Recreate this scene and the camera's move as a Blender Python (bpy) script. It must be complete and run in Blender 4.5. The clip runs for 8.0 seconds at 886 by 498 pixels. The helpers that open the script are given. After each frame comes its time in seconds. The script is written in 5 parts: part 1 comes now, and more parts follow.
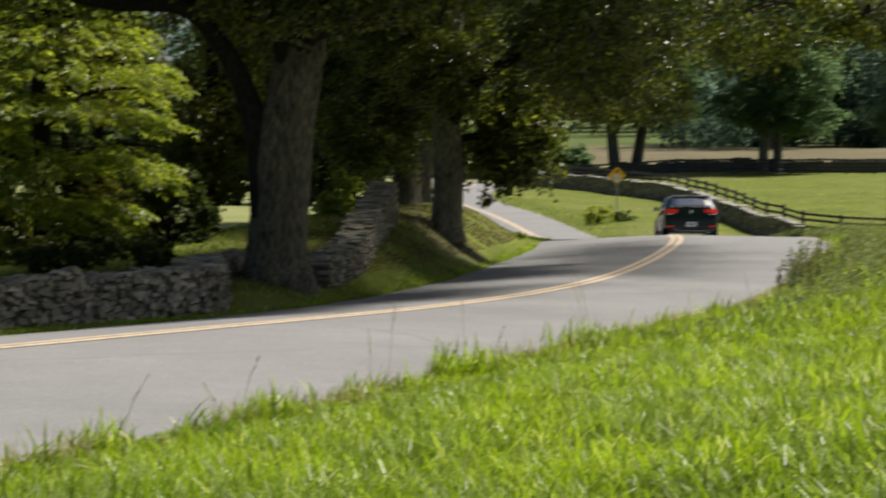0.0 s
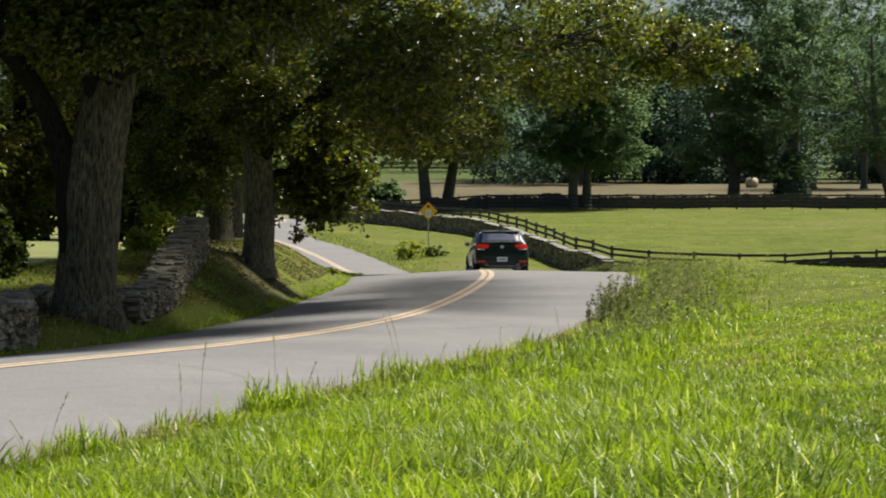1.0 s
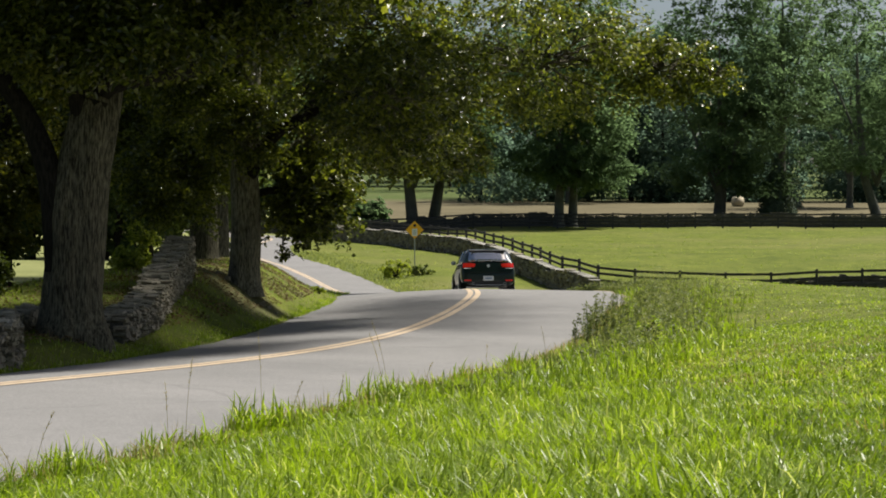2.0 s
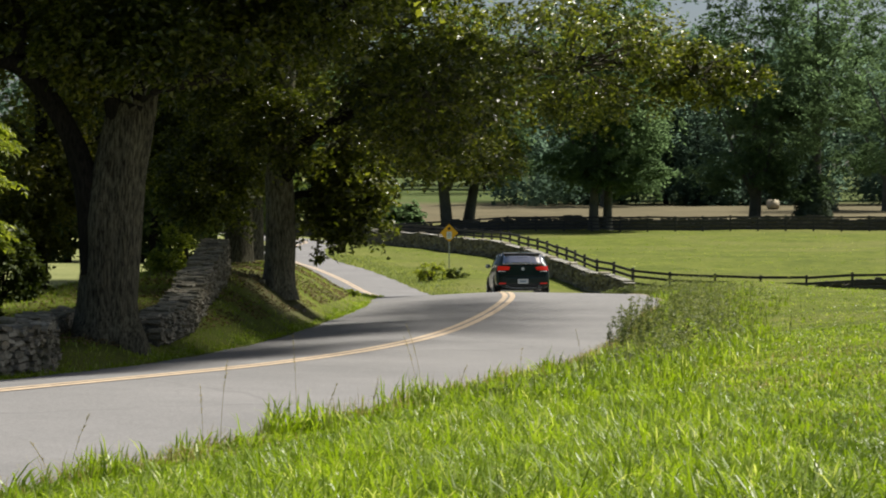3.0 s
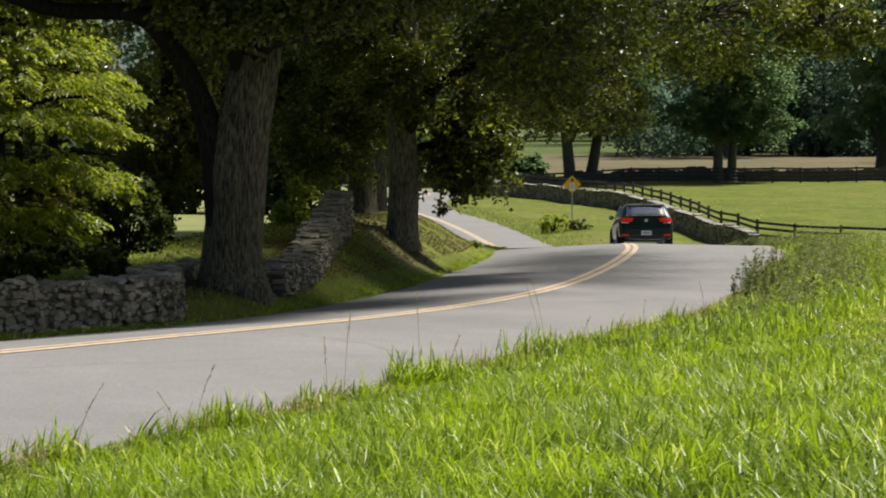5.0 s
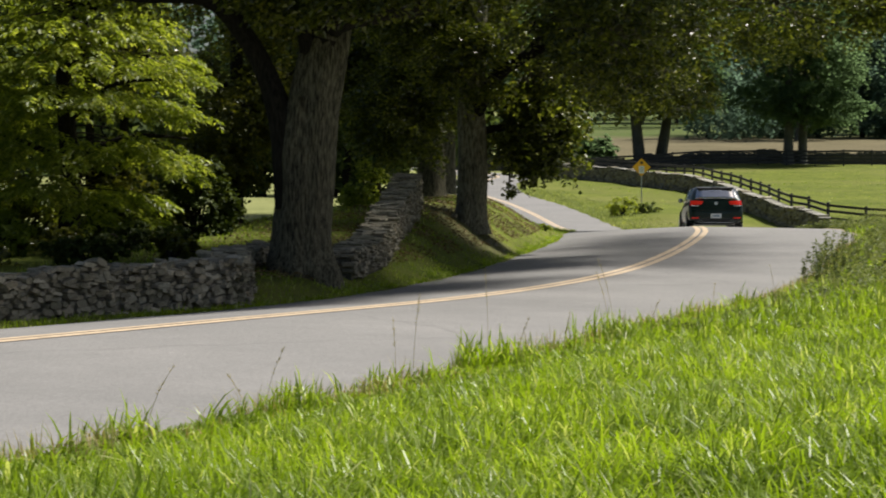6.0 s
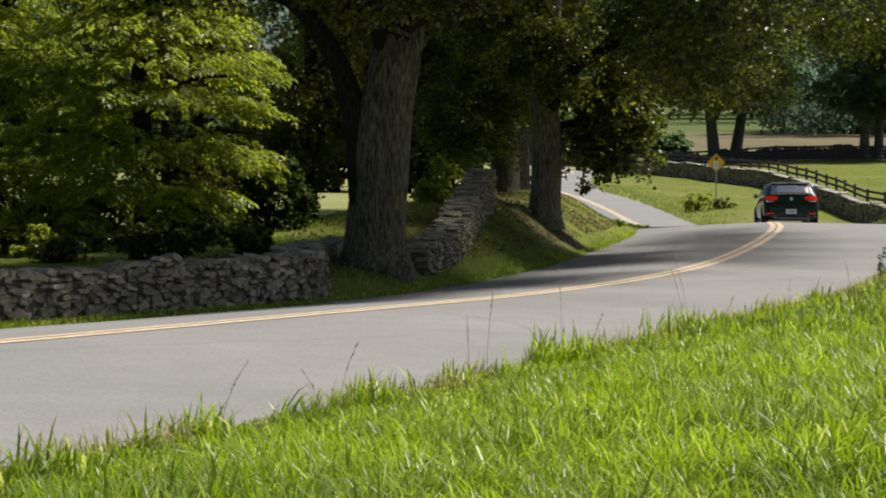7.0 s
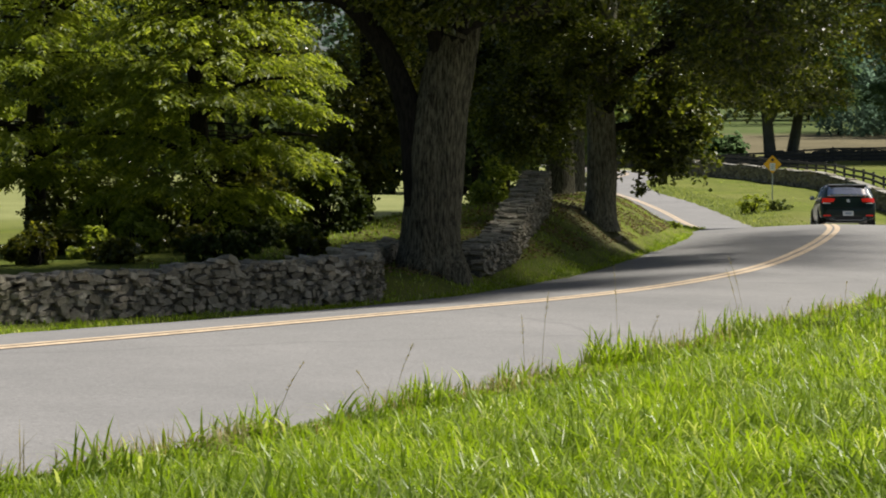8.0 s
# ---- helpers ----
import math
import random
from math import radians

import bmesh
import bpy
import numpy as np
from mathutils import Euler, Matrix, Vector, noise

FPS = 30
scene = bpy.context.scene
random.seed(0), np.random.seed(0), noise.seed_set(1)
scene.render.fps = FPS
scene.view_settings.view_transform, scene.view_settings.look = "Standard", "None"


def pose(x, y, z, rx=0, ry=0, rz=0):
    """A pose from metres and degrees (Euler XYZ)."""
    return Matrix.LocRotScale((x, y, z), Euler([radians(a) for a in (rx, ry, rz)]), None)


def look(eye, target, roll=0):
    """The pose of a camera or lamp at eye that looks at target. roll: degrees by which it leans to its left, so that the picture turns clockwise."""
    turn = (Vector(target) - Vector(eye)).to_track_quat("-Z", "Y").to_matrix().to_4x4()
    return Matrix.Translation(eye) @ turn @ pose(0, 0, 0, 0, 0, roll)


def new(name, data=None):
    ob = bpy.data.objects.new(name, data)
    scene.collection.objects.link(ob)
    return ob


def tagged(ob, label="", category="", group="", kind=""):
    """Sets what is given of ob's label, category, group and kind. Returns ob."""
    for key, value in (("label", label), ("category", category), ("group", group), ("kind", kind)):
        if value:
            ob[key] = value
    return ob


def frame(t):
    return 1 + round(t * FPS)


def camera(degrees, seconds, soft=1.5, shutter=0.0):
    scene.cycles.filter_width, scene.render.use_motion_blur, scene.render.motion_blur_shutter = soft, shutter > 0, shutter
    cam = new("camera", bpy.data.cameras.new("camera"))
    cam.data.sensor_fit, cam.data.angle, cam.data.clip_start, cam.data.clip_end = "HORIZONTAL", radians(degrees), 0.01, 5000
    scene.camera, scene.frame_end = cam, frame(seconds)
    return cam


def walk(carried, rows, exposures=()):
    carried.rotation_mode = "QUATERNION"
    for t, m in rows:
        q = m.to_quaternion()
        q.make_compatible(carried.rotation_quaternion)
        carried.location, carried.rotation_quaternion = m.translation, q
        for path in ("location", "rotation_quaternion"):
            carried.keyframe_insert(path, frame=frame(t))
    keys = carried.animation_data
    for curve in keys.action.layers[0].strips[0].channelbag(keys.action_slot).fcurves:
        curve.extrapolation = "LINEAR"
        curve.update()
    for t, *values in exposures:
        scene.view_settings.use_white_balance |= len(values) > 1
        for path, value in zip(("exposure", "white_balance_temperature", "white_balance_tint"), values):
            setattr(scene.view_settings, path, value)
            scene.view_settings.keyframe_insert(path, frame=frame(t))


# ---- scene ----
# ---- the camera: a tripod head that pans and tilts on one spot ----
EYE = 1.3
cam = camera(23.2155, 8.0, soft=1.85, shutter=0.5)
PAN = [
    (0.0, -3.624, -1.299), (0.5, -0.498, -0.637), (1.0, 1.374, -0.363), (1.5, 1.679, -0.066), (1.7, 1.764, 0.032),
    (2.8, 1.146, 0.25), (3.0, 0.822, 0.221), (3.5, 0.0, 0.0), (4.0, -0.793, -0.217), (4.5, -1.838, -0.508),
    (4.7, -2.08, -0.754), (5.8, -3.82, -1.477), (6.0, -4.271, -1.522), (6.5, -5.328, -1.623), (7.0, -6.229, -1.641),
    (7.5, -6.996, -1.634), (8.0, -7.695, -1.593),
]
walk(cam, [(t, pose(0, 0, EYE, 90 + tilt, 0, -turn)) for t, turn, tilt in PAN])

# ---- light ----
SUN_TO = Vector((0.47, 0.24, 0.85)).normalized()
world = bpy.data.worlds.new("world")
scene.world = world
world.use_nodes = True
sky = world.node_tree.nodes.new("ShaderNodeTexSky")
sky.sky_type, sky.sun_disc = "NISHITA", False
sky.sun_elevation = math.asin(SUN_TO.z)
sky.sun_rotation = math.atan2(SUN_TO.x, SUN_TO.y)
sky.dust_density = 3.0
back = world.node_tree.nodes["Background"]
world.node_tree.links.new(sky.outputs["Color"], back.inputs["Color"])
back.inputs["Strength"].default_value = 0.053
sun_data = bpy.data.lights.new("sun", "SUN")
sun_data.energy, sun_data.angle, sun_data.color = 5.0, radians(9.0), (1.0, 0.95, 0.86)
sun = new("sun", sun_data)
sun.matrix_world = look((30, 30, 60), Vector((30, 30, 60)) - SUN_TO)
scene.view_settings.exposure = 0.71


# ---- materials ----
def shader(name, rough=0.6, metal=0.0, spec=0.5):
    mat = bpy.data.materials.new(name)
    mat.use_nodes = True
    b = mat.node_tree.nodes["Principled BSDF"]
    b.inputs["Roughness"].default_value = rough
    b.inputs["Metallic"].default_value = metal
    b.inputs["Specular IOR Level"].default_value = spec
    return mat, mat.node_tree, b


def ramp(nt, fac, stops):
    r = nt.nodes.new("ShaderNodeValToRGB")
    nt.links.new(fac, r.inputs["Fac"])
    els = r.color_ramp.elements
    while len(els) < len(stops):
        els.new(0.5)
    for e, (p, c) in zip(els, stops):
        e.position, e.color = p, (*c, 1)
    return r.outputs["Color"]


def noise_tex(nt, scale, detail=5.0, rough=0.6, vec=None, stretch=None):
    n = nt.nodes.new("ShaderNodeTexNoise")
    n.inputs["Scale"].default_value, n.inputs["Detail"].default_value, n.inputs["Roughness"].default_value = scale, detail, rough
    if vec is None:
        g = nt.nodes.new("ShaderNodeNewGeometry")
        vec = g.outputs["Position"]
    if stretch:
        m = nt.nodes.new("ShaderNodeMapping")
        m.inputs["Scale"].default_value = stretch
        nt.links.new(vec, m.inputs["Vector"])
        vec = m.outputs["Vector"]
    nt.links.new(vec, n.inputs["Vector"])
    return n.outputs["Fac"]


def mix(nt, fac, a, b, mode="MIX"):
    m = nt.nodes.new("ShaderNodeMix")
    m.data_type, m.blend_type = "RGBA", mode
    for sock, val in ((m.inputs[0], fac), (m.inputs[6], a), (m.inputs[7], b)):
        if isinstance(val, bpy.types.NodeSocket):
            nt.links.new(val, sock)
        elif isinstance(val, tuple):
            sock.default_value = (*val, 1)
        else:
            sock.default_value = val
    return m.outputs[2]


def bump(nt, b, height, strength, dist):
    n = nt.nodes.new("ShaderNodeBump")
    n.inputs["Strength"].default_value, n.inputs["Distance"].default_value = strength, dist
    nt.links.new(height, n.inputs["Height"])
    nt.links.new(n.outputs["Normal"], b.inputs["Normal"])


def plain(name, col, rough=0.5, metal=0.0, spec=0.5, vary=0.12, scale=8.0):
    mat, nt, b = shader(name, rough, metal, spec)
    f = noise_tex(nt, scale)
    lo, hi = tuple(c * (1 - vary) for c in col), tuple(min(1, c * (1 + vary)) for c in col)
    nt.links.new(ramp(nt, f, [(0.3, lo), (0.7, hi)]), b.inputs["Base Color"])
    return mat


def leafy(name, dark, mid, light, through_share=0.35, rough=0.45, spec=0.4, patch=0.35, glow=(1.5, 1.45, 0.7), pale=None):
    """Leaves and blades: each one its own tone, larger patches on top, light passing through."""
    mat, nt, b = shader(name, rough, 0.0, spec)
    g = nt.nodes.new("ShaderNodeNewGeometry")
    own = ramp(nt, g.outputs["Random Per Island"], [(0.0, dark), (0.55, mid), (1.0, light)] if pale is None else [(0.0, dark), (0.5, mid), (0.86, light), (0.97, pale)])
    f = noise_tex(nt, patch, 3.0)
    tone = ramp(nt, f, [(0.3, (0.62, 0.66, 0.6)), (0.7, (1.18, 1.12, 1.05))])
    col = mix(nt, 1.0, own, tone, "MULTIPLY")
    nt.links.new(col, b.inputs["Base Color"])
    tr = nt.nodes.new("ShaderNodeBsdfTranslucent")
    warm = mix(nt, 1.0, col, glow, "MULTIPLY")
    nt.links.new(warm, tr.inputs["Color"])
    mx = nt.nodes.new("ShaderNodeMixShader")
    mx.inputs[0].default_value = through_share
    nt.links.new(b.outputs[0], mx.inputs[1])
    nt.links.new(tr.outputs[0], mx.inputs[2])
    nt.links.new(mx.outputs[0], nt.nodes["Material Output"].inputs["Surface"])
    return mat


def make_asphalt():
    mat, nt, b = shader("asphalt", 0.85, 0.0, 0.35)
    fine = noise_tex(nt, 90.0, 3.0, 0.7)
    mid = noise_tex(nt, 2.2, 6.0, 0.65)
    big = noise_tex(nt, 0.35, 4.0, 0.6)
    c = ramp(nt, mid, [(0.25, (0.150, 0.146, 0.146)), (0.75, (0.205, 0.200, 0.202))])
    c = mix(nt, 0.6, c, ramp(nt, fine, [(0.3, (0.09, 0.088, 0.085)), (0.7, (0.30, 0.295, 0.288))]))
    c = mix(nt, 1.0, c, ramp(nt, noise_tex(nt, 28.0, 4.0, 0.7), [(0.3, (0.8, 0.8, 0.8)), (0.7, (1.17, 1.17, 1.17))]), "MULTIPLY")
    c = mix(nt, 1.0, c, ramp(nt, big, [(0.3, (0.77, 0.77, 0.76)), (0.7, (0.98, 0.97, 0.955))]), "MULTIPLY")
    vor = nt.nodes.new("ShaderNodeTexVoronoi")
    vor.feature = "DISTANCE_TO_EDGE"
    vor.inputs["Scale"].default_value = 0.16
    g = nt.nodes.new("ShaderNodeNewGeometry")
    w = nt.nodes.new("ShaderNodeVectorMath")
    w.operation = "ADD"
    nt.links.new(g.outputs["Position"], w.inputs[0])
    wob = nt.nodes.new("ShaderNodeTexNoise")
    wob.inputs["Scale"].default_value = 0.8
    nt.links.new(g.outputs["Position"], wob.inputs["Vector"])
    nt.links.new(wob.outputs["Color"], w.inputs[1])
    nt.links.new(w.outputs[0], vor.inputs["Vector"])
    crack = ramp(nt, vor.outputs["Distance"], [(0.0, (0.35, 0.35, 0.35)), (0.008, (1, 1, 1))])
    c = mix(nt, 0.28, c, mix(nt, 1.0, c, crack, "MULTIPLY"))
    nt.links.new(c, b.inputs["Base Color"])
    bump(nt, b, fine, 0.4, 0.004)
    return mat


def make_ground():
    mat, nt, b = shader("meadow_soil", 0.95, 0.0, 0.1)
    fine = noise_tex(nt, 14.0, 5.0, 0.7)
    mid = noise_tex(nt, 1.3, 5.0, 0.65)
    big = noise_tex(nt, 0.07, 4.0, 0.6)
    c = ramp(nt, fine, [(0.25, (0.072, 0.088, 0.017)), (0.55, (0.12, 0.146, 0.028)), (0.8, (0.175, 0.19, 0.05))])
    c = mix(nt, 1.0, c, ramp(nt, mid, [(0.3, (0.6, 0.66, 0.58)), (0.7, (1.2, 1.14, 1.05))]), "MULTIPLY")
    c = mix(nt, 1.0, c, ramp(nt, noise_tex(nt, 0.3, 5.0, 0.65), [(0.32, (0.74, 0.78, 0.72)), (0.68, (1.18, 1.14, 1.08))]), "MULTIPLY")
    dry = ramp(nt, big, [(0.48, (0, 0, 0)), (0.66, (1, 1, 1))])
    c = mix(nt, dry, c, mix(nt, 0.45, c, (0.16, 0.15, 0.055)))
    # mown hay stubble beyond the dark far fence
    g = nt.nodes.new("ShaderNodeNewGeometry")
    sep = nt.nodes.new("ShaderNodeSeparateXYZ")
    nt.links.new(g.outputs["Position"], sep.inputs[0])
    far = nt.nodes.new("ShaderNodeMapRange")
    far.inputs["From Min"].default_value, far.inputs["From Max"].default_value = 222.0, 232.0
    nt.links.new(sep.outputs["Y"], far.inputs["Value"])
    hay = ramp(nt, noise_tex(nt, 0.12, 5.0), [(0.3, (0.092, 0.08, 0.046)), (0.7, (0.14, 0.12, 0.07))])
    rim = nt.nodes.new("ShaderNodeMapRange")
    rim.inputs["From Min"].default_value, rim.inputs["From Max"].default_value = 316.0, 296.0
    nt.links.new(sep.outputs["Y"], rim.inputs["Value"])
    # past the stubble the grass is darkened: wood-edge shade put into its colour
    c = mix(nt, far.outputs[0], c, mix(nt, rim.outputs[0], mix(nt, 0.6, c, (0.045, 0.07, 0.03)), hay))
    left = nt.nodes.new("ShaderNodeMapRange")
    left.inputs["From Min"].default_value, left.inputs["From Max"].default_value = -6.0, -9.0
    nt.links.new(sep.outputs["X"], left.inputs["Value"])
    deep = nt.nodes.new("ShaderNodeMapRange")
    deep.inputs["From Min"].default_value, deep.inputs["From Max"].default_value = 46.0, 58.0
    nt.links.new(sep.outputs["Y"], deep.inputs["Value"])
    both = nt.nodes.new("ShaderNodeMath")
    both.operation = "MULTIPLY"
    nt.links.new(left.outputs[0], both.inputs[0]), nt.links.new(deep.outputs[0], both.inputs[1])
    mown = ramp(nt, noise_tex(nt, 0.4, 5.0), [(0.3, (0.15, 0.165, 0.06)), (0.7, (0.205, 0.215, 0.085))])
    c = mix(nt, both.outputs[0], c, mown)
    # bare trodden soil round the foot of the second oak
    spot = nt.nodes.new("ShaderNodeMapping")
    spot.inputs["Scale"].default_value = (1 / 1.35, 1 / 3.0, 0)
    spot.inputs["Location"].default_value = (2.75 / 1.35, -43.2 / 3.0, 0)
    nt.links.new(g.outputs["Position"], spot.inputs["Vector"])
    reach = nt.nodes.new("ShaderNodeVectorMath")
    reach.operation = "LENGTH"
    nt.links.new(spot.outputs[0], reach.inputs[0])
    ragged = nt.nodes.new("ShaderNodeMath")
    ragged.operation = "ADD"
    nt.links.new(reach.outputs["Value"], ragged.inputs[0]), nt.links.new(noise_tex(nt, 1.6, 4.0, 0.6), ragged.inputs[1])
    bare_at = nt.nodes.new("ShaderNodeMapRange")
    bare_at.inputs["From Min"].default_value, bare_at.inputs["From Max"].default_value = 1.55, 1.15
    bare_at.inputs["To Max"].default_value = 0.6  # thin moss and grass left on it
    nt.links.new(ragged.outputs[0], bare_at.inputs["Value"])
    c = mix(nt, bare_at.outputs[0], c, ramp(nt, fine, [(0.3, (0.062, 0.054, 0.034)), (0.75, (0.112, 0.098, 0.06))]))
    nt.links.new(c, b.inputs["Base Color"])
    bump(nt, b, fine, 0.9, 0.05)
    return mat


def make_bark(name, lo, hi):
    mat, nt, b = shader(name, 0.95, 0.0, 0.15)
    tc = nt.nodes.new("ShaderNodeTexCoord")
    ridges = noise_tex(nt, 24.0, 7.0, 0.72, tc.outputs["Object"], (1.7, 1.7, 0.22))
    big = noise_tex(nt, 1.1, 4.0, 0.6, tc.outputs["Object"])
    c = ramp(nt, ridges, [(0.40, lo), (0.60, hi)])
    c = mix(nt, 1.0, c, ramp(nt, big, [(0.3, (0.72, 0.72, 0.7)), (0.7, (1.15, 1.15, 1.1))]), "MULTIPLY")
    nt.links.new(c, b.inputs["Base Color"])
    bump(nt, b, ridges, 1.0, 0.04)
    return mat


def make_stone(name, tones):
    mat, nt, b = shader(name, 0.9, 0.0, 0.2)
    oi = nt.nodes.new("ShaderNodeObjectInfo")
    g = nt.nodes.new("ShaderNodeNewGeometry")
    add = nt.nodes.new("ShaderNodeMath")
    add.operation = "ADD"
    nt.links.new(oi.outputs["Random"], add.inputs[0])
    nt.links.new(g.outputs["Random Per Island"], add.inputs[1])
    fr = nt.nodes.new("ShaderNodeMath")
    fr.operation = "FRACT"
    nt.links.new(add.outputs[0], fr.inputs[0])
    c = ramp(nt, fr.outputs[0], [(i / (len(tones) - 1), t) for i, t in enumerate(tones)])
    f = noise_tex(nt, 22.0, 6.0, 0.7)
    c = mix(nt, 1.0, c, ramp(nt, f, [(0.28, (0.55, 0.55, 0.54)), (0.72, (1.25, 1.24, 1.2))]), "MULTIPLY")
    moss = ramp(nt, noise_tex(nt, 2.6, 5.0), [(0.5, (0, 0, 0)), (0.68, (0.55, 0.55, 0.55))])
    c = mix(nt, moss, c, (0.085, 0.085, 0.045))
    nt.links.new(c, b.inputs["Base Color"])
    bump(nt, b, f, 0.8, 0.02)
    return mat


M_ASPHALT = make_asphalt()
M_GROUND = make_ground()
M_SAND = plain("sandy_soil", (0.19, 0.155, 0.105), 0.95, vary=0.45, scale=11)
M_LINE = plain("yellow_road_paint", (0.43, 0.335, 0.23), 0.8, vary=0.3, scale=9)
# the pale stop makes some blades near white: glints put into the colour
M_GRASS = leafy("grass_blades", (0.15, 0.225, 0.012), (0.205, 0.295, 0.016), (0.25, 0.335, 0.05), 0.54, 0.38, 0.36, 0.6, glow=(1.36, 1.4, 0.62), pale=(0.46, 0.49, 0.24))
M_STRAW = leafy("dry_grass_stalks", (0.20, 0.17, 0.07), (0.32, 0.27, 0.12), (0.42, 0.36, 0.18), 0.3, 0.6)
M_WEED = leafy("weed_leaves", (0.08, 0.11, 0.03), (0.15, 0.19, 0.06), (0.24, 0.27, 0.11), 0.38)
M_VERGE = leafy("grey_green_weeds", (0.14, 0.18, 0.065), (0.22, 0.275, 0.11), (0.33, 0.365, 0.19), 0.5, 0.5, 0.3, 0.8)
M_RANK = leafy("rank_weed_leaves", (0.085, 0.115, 0.045), (0.14, 0.175, 0.075), (0.25, 0.28, 0.15), 0.42, 0.5, 0.3, 0.8)
# hackberry leaves; in the undergrowth this tone also stands for shade
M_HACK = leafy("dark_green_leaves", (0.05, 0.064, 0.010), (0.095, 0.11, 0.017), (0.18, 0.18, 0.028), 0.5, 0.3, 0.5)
M_OAK = leafy("oak_leaves", (0.03, 0.042, 0.006), (0.084, 0.103, 0.013), (0.25, 0.262, 0.05), 0.46, 0.29, 0.6, 0.5, (1.36, 1.45, 0.6))
M_ASH = leafy("walnut_leaves", (0.12, 0.165, 0.02), (0.22, 0.277, 0.038), (0.345, 0.39, 0.088), 0.58, 0.42, 0.4)
# haze of the distance is put into this colour: pale, bluish, little contrast
M_WOOD = leafy("hazed_woodland_leaves", (0.105, 0.16, 0.138), (0.118, 0.177, 0.148), (0.13, 0.19, 0.157), 0.84, 0.9, 0.05, 0.12, (1.1, 1.15, 1.0))
# darker copy of the woodland leaves, with the grove's shade in the colour
M_GROVE = leafy("shade_tinted_grove_leaves", (0.045, 0.068, 0.03), (0.065, 0.095, 0.04), (0.09, 0.122, 0.052), 0.5, 0.8, 0.1, 0.2)
# undergrowth leaves darkened in colour for the shade below the trees
M_SHRUB = leafy("shade_toned_shrub_leaves", (0.025, 0.042, 0.008), (0.048, 0.072, 0.013), (0.085, 0.11, 0.022), 0.25, 0.6, 0.2)
# far trees and cedars lightened in colour for the haze before them
M_FAR = leafy("hazed_far_tree_leaves", (0.104, 0.158, 0.088), (0.117, 0.176, 0.096), (0.131, 0.195, 0.104), 0.77, 0.9, 0.05, 0.12, (1.1, 1.15, 0.95))
M_CEDAR = leafy("hazed_cedar_needles", (0.07, 0.1, 0.074), (0.088, 0.124, 0.09), (0.108, 0.148, 0.104), 0.1, 0.7, 0.2)
M_BARK = make_bark("grey_oak_bark", (0.024, 0.021, 0.015), (0.178, 0.163, 0.113))
# lighter copy of the oak bark; open front light is put into the colour
M_BARK_LIT = make_bark("lit_oak_bark", (0.05, 0.046, 0.034), (0.29, 0.27, 0.2))
# far trunks: dark bark raised to grey, haze put into the colour
M_BARK_FAR = make_bark("hazed_far_bark", (0.075, 0.078, 0.07), (0.14, 0.14, 0.125))
# lowered to near black so oak limbs carry the crown's shade in colour
M_BARK_DARK = make_bark("dark_and_shaded_bark", (0.010, 0.009, 0.007), (0.034, 0.030, 0.024))
M_STONE = make_stone("grey_brown_fieldstone", [(0.155, 0.137, 0.103), (0.275, 0.25, 0.19), (0.19, 0.17, 0.127), (0.4, 0.365, 0.29), (0.23, 0.208, 0.16), (0.325, 0.28, 0.205), (0.172, 0.16, 0.128)])
# far wall's tree shade and the shade in wall gaps sit in this tone
M_STONE_DARK = make_stone("dark_mossy_shaded_stone", [(0.075, 0.07, 0.058), (0.115, 0.105, 0.088), (0.09, 0.083, 0.07), (0.13, 0.12, 0.1)])
M_COPING = make_stone("pale_coping_stone", [(0.26, 0.25, 0.225), (0.32, 0.31, 0.285), (0.22, 0.212, 0.19), (0.35, 0.335, 0.305)])
M_FENCE = plain("black_creosote_board", (0.032, 0.031, 0.028), 0.8, vary=0.4, scale=5)
M_SIGN = plain("yellow_sign_sheet", (0.88, 0.44, 0.008), 0.4, vary=0.05)
M_BLACK = plain("black_sign_print", (0.012, 0.012, 0.012), 0.5)
M_WHITE = plain("white_sign_sheet", (0.75, 0.75, 0.74), 0.45, vary=0.04)
M_POST = plain("galvanised_steel", (0.42, 0.43, 0.43), 0.5, 0.7)
M_HAY = plain("straw_bale", (0.40, 0.35, 0.25), 0.95, vary=0.3, scale=14)
M_PAINT = plain("dark_green_car_paint", (0.003, 0.013, 0.009), 0.3, 0.0, 0.3, vary=0.05)
M_PAINT.node_tree.nodes["Principled BSDF"].inputs["Coat Weight"].default_value = 0.35
M_PAINT.node_tree.nodes["Principled BSDF"].inputs["Coat Roughness"].default_value = 0.04


def make_glass():
    mat, nt, b = shader("tinted_car_glass", 0.03)
    clear = nt.nodes.new("ShaderNodeBsdfTransparent")
    clear.inputs["Color"].default_value = (0.82, 0.88, 0.86, 1)
    gloss = nt.nodes.new("ShaderNodeBsdfGlossy")
    gloss.inputs["Roughness"].default_value = 0.02
    fres = nt.nodes.new("ShaderNodeFresnel")
    fres.inputs["IOR"].default_value = 8.0
    mx = nt.nodes.new("ShaderNodeMixShader")
    nt.links.new(fres.outputs[0], mx.inputs[0])
    nt.links.new(clear.outputs[0], mx.inputs[1])
    nt.links.new(gloss.outputs[0], mx.inputs[2])
    nt.links.new(mx.outputs[0], nt.nodes["Material Output"].inputs["Surface"])
    return mat


M_GLASS = make_glass()
M_LITTER = leafy("dry_leaf_litter", (0.09, 0.06, 0.03), (0.16, 0.115, 0.055), (0.25, 0.19, 0.10), 0.1, 0.8)
M_TRIM = plain("black_plastic", (0.012, 0.012, 0.013), 0.5, vary=0.1)
M_RUBBER = plain("tyre_rubber", (0.015, 0.015, 0.015), 0.85)
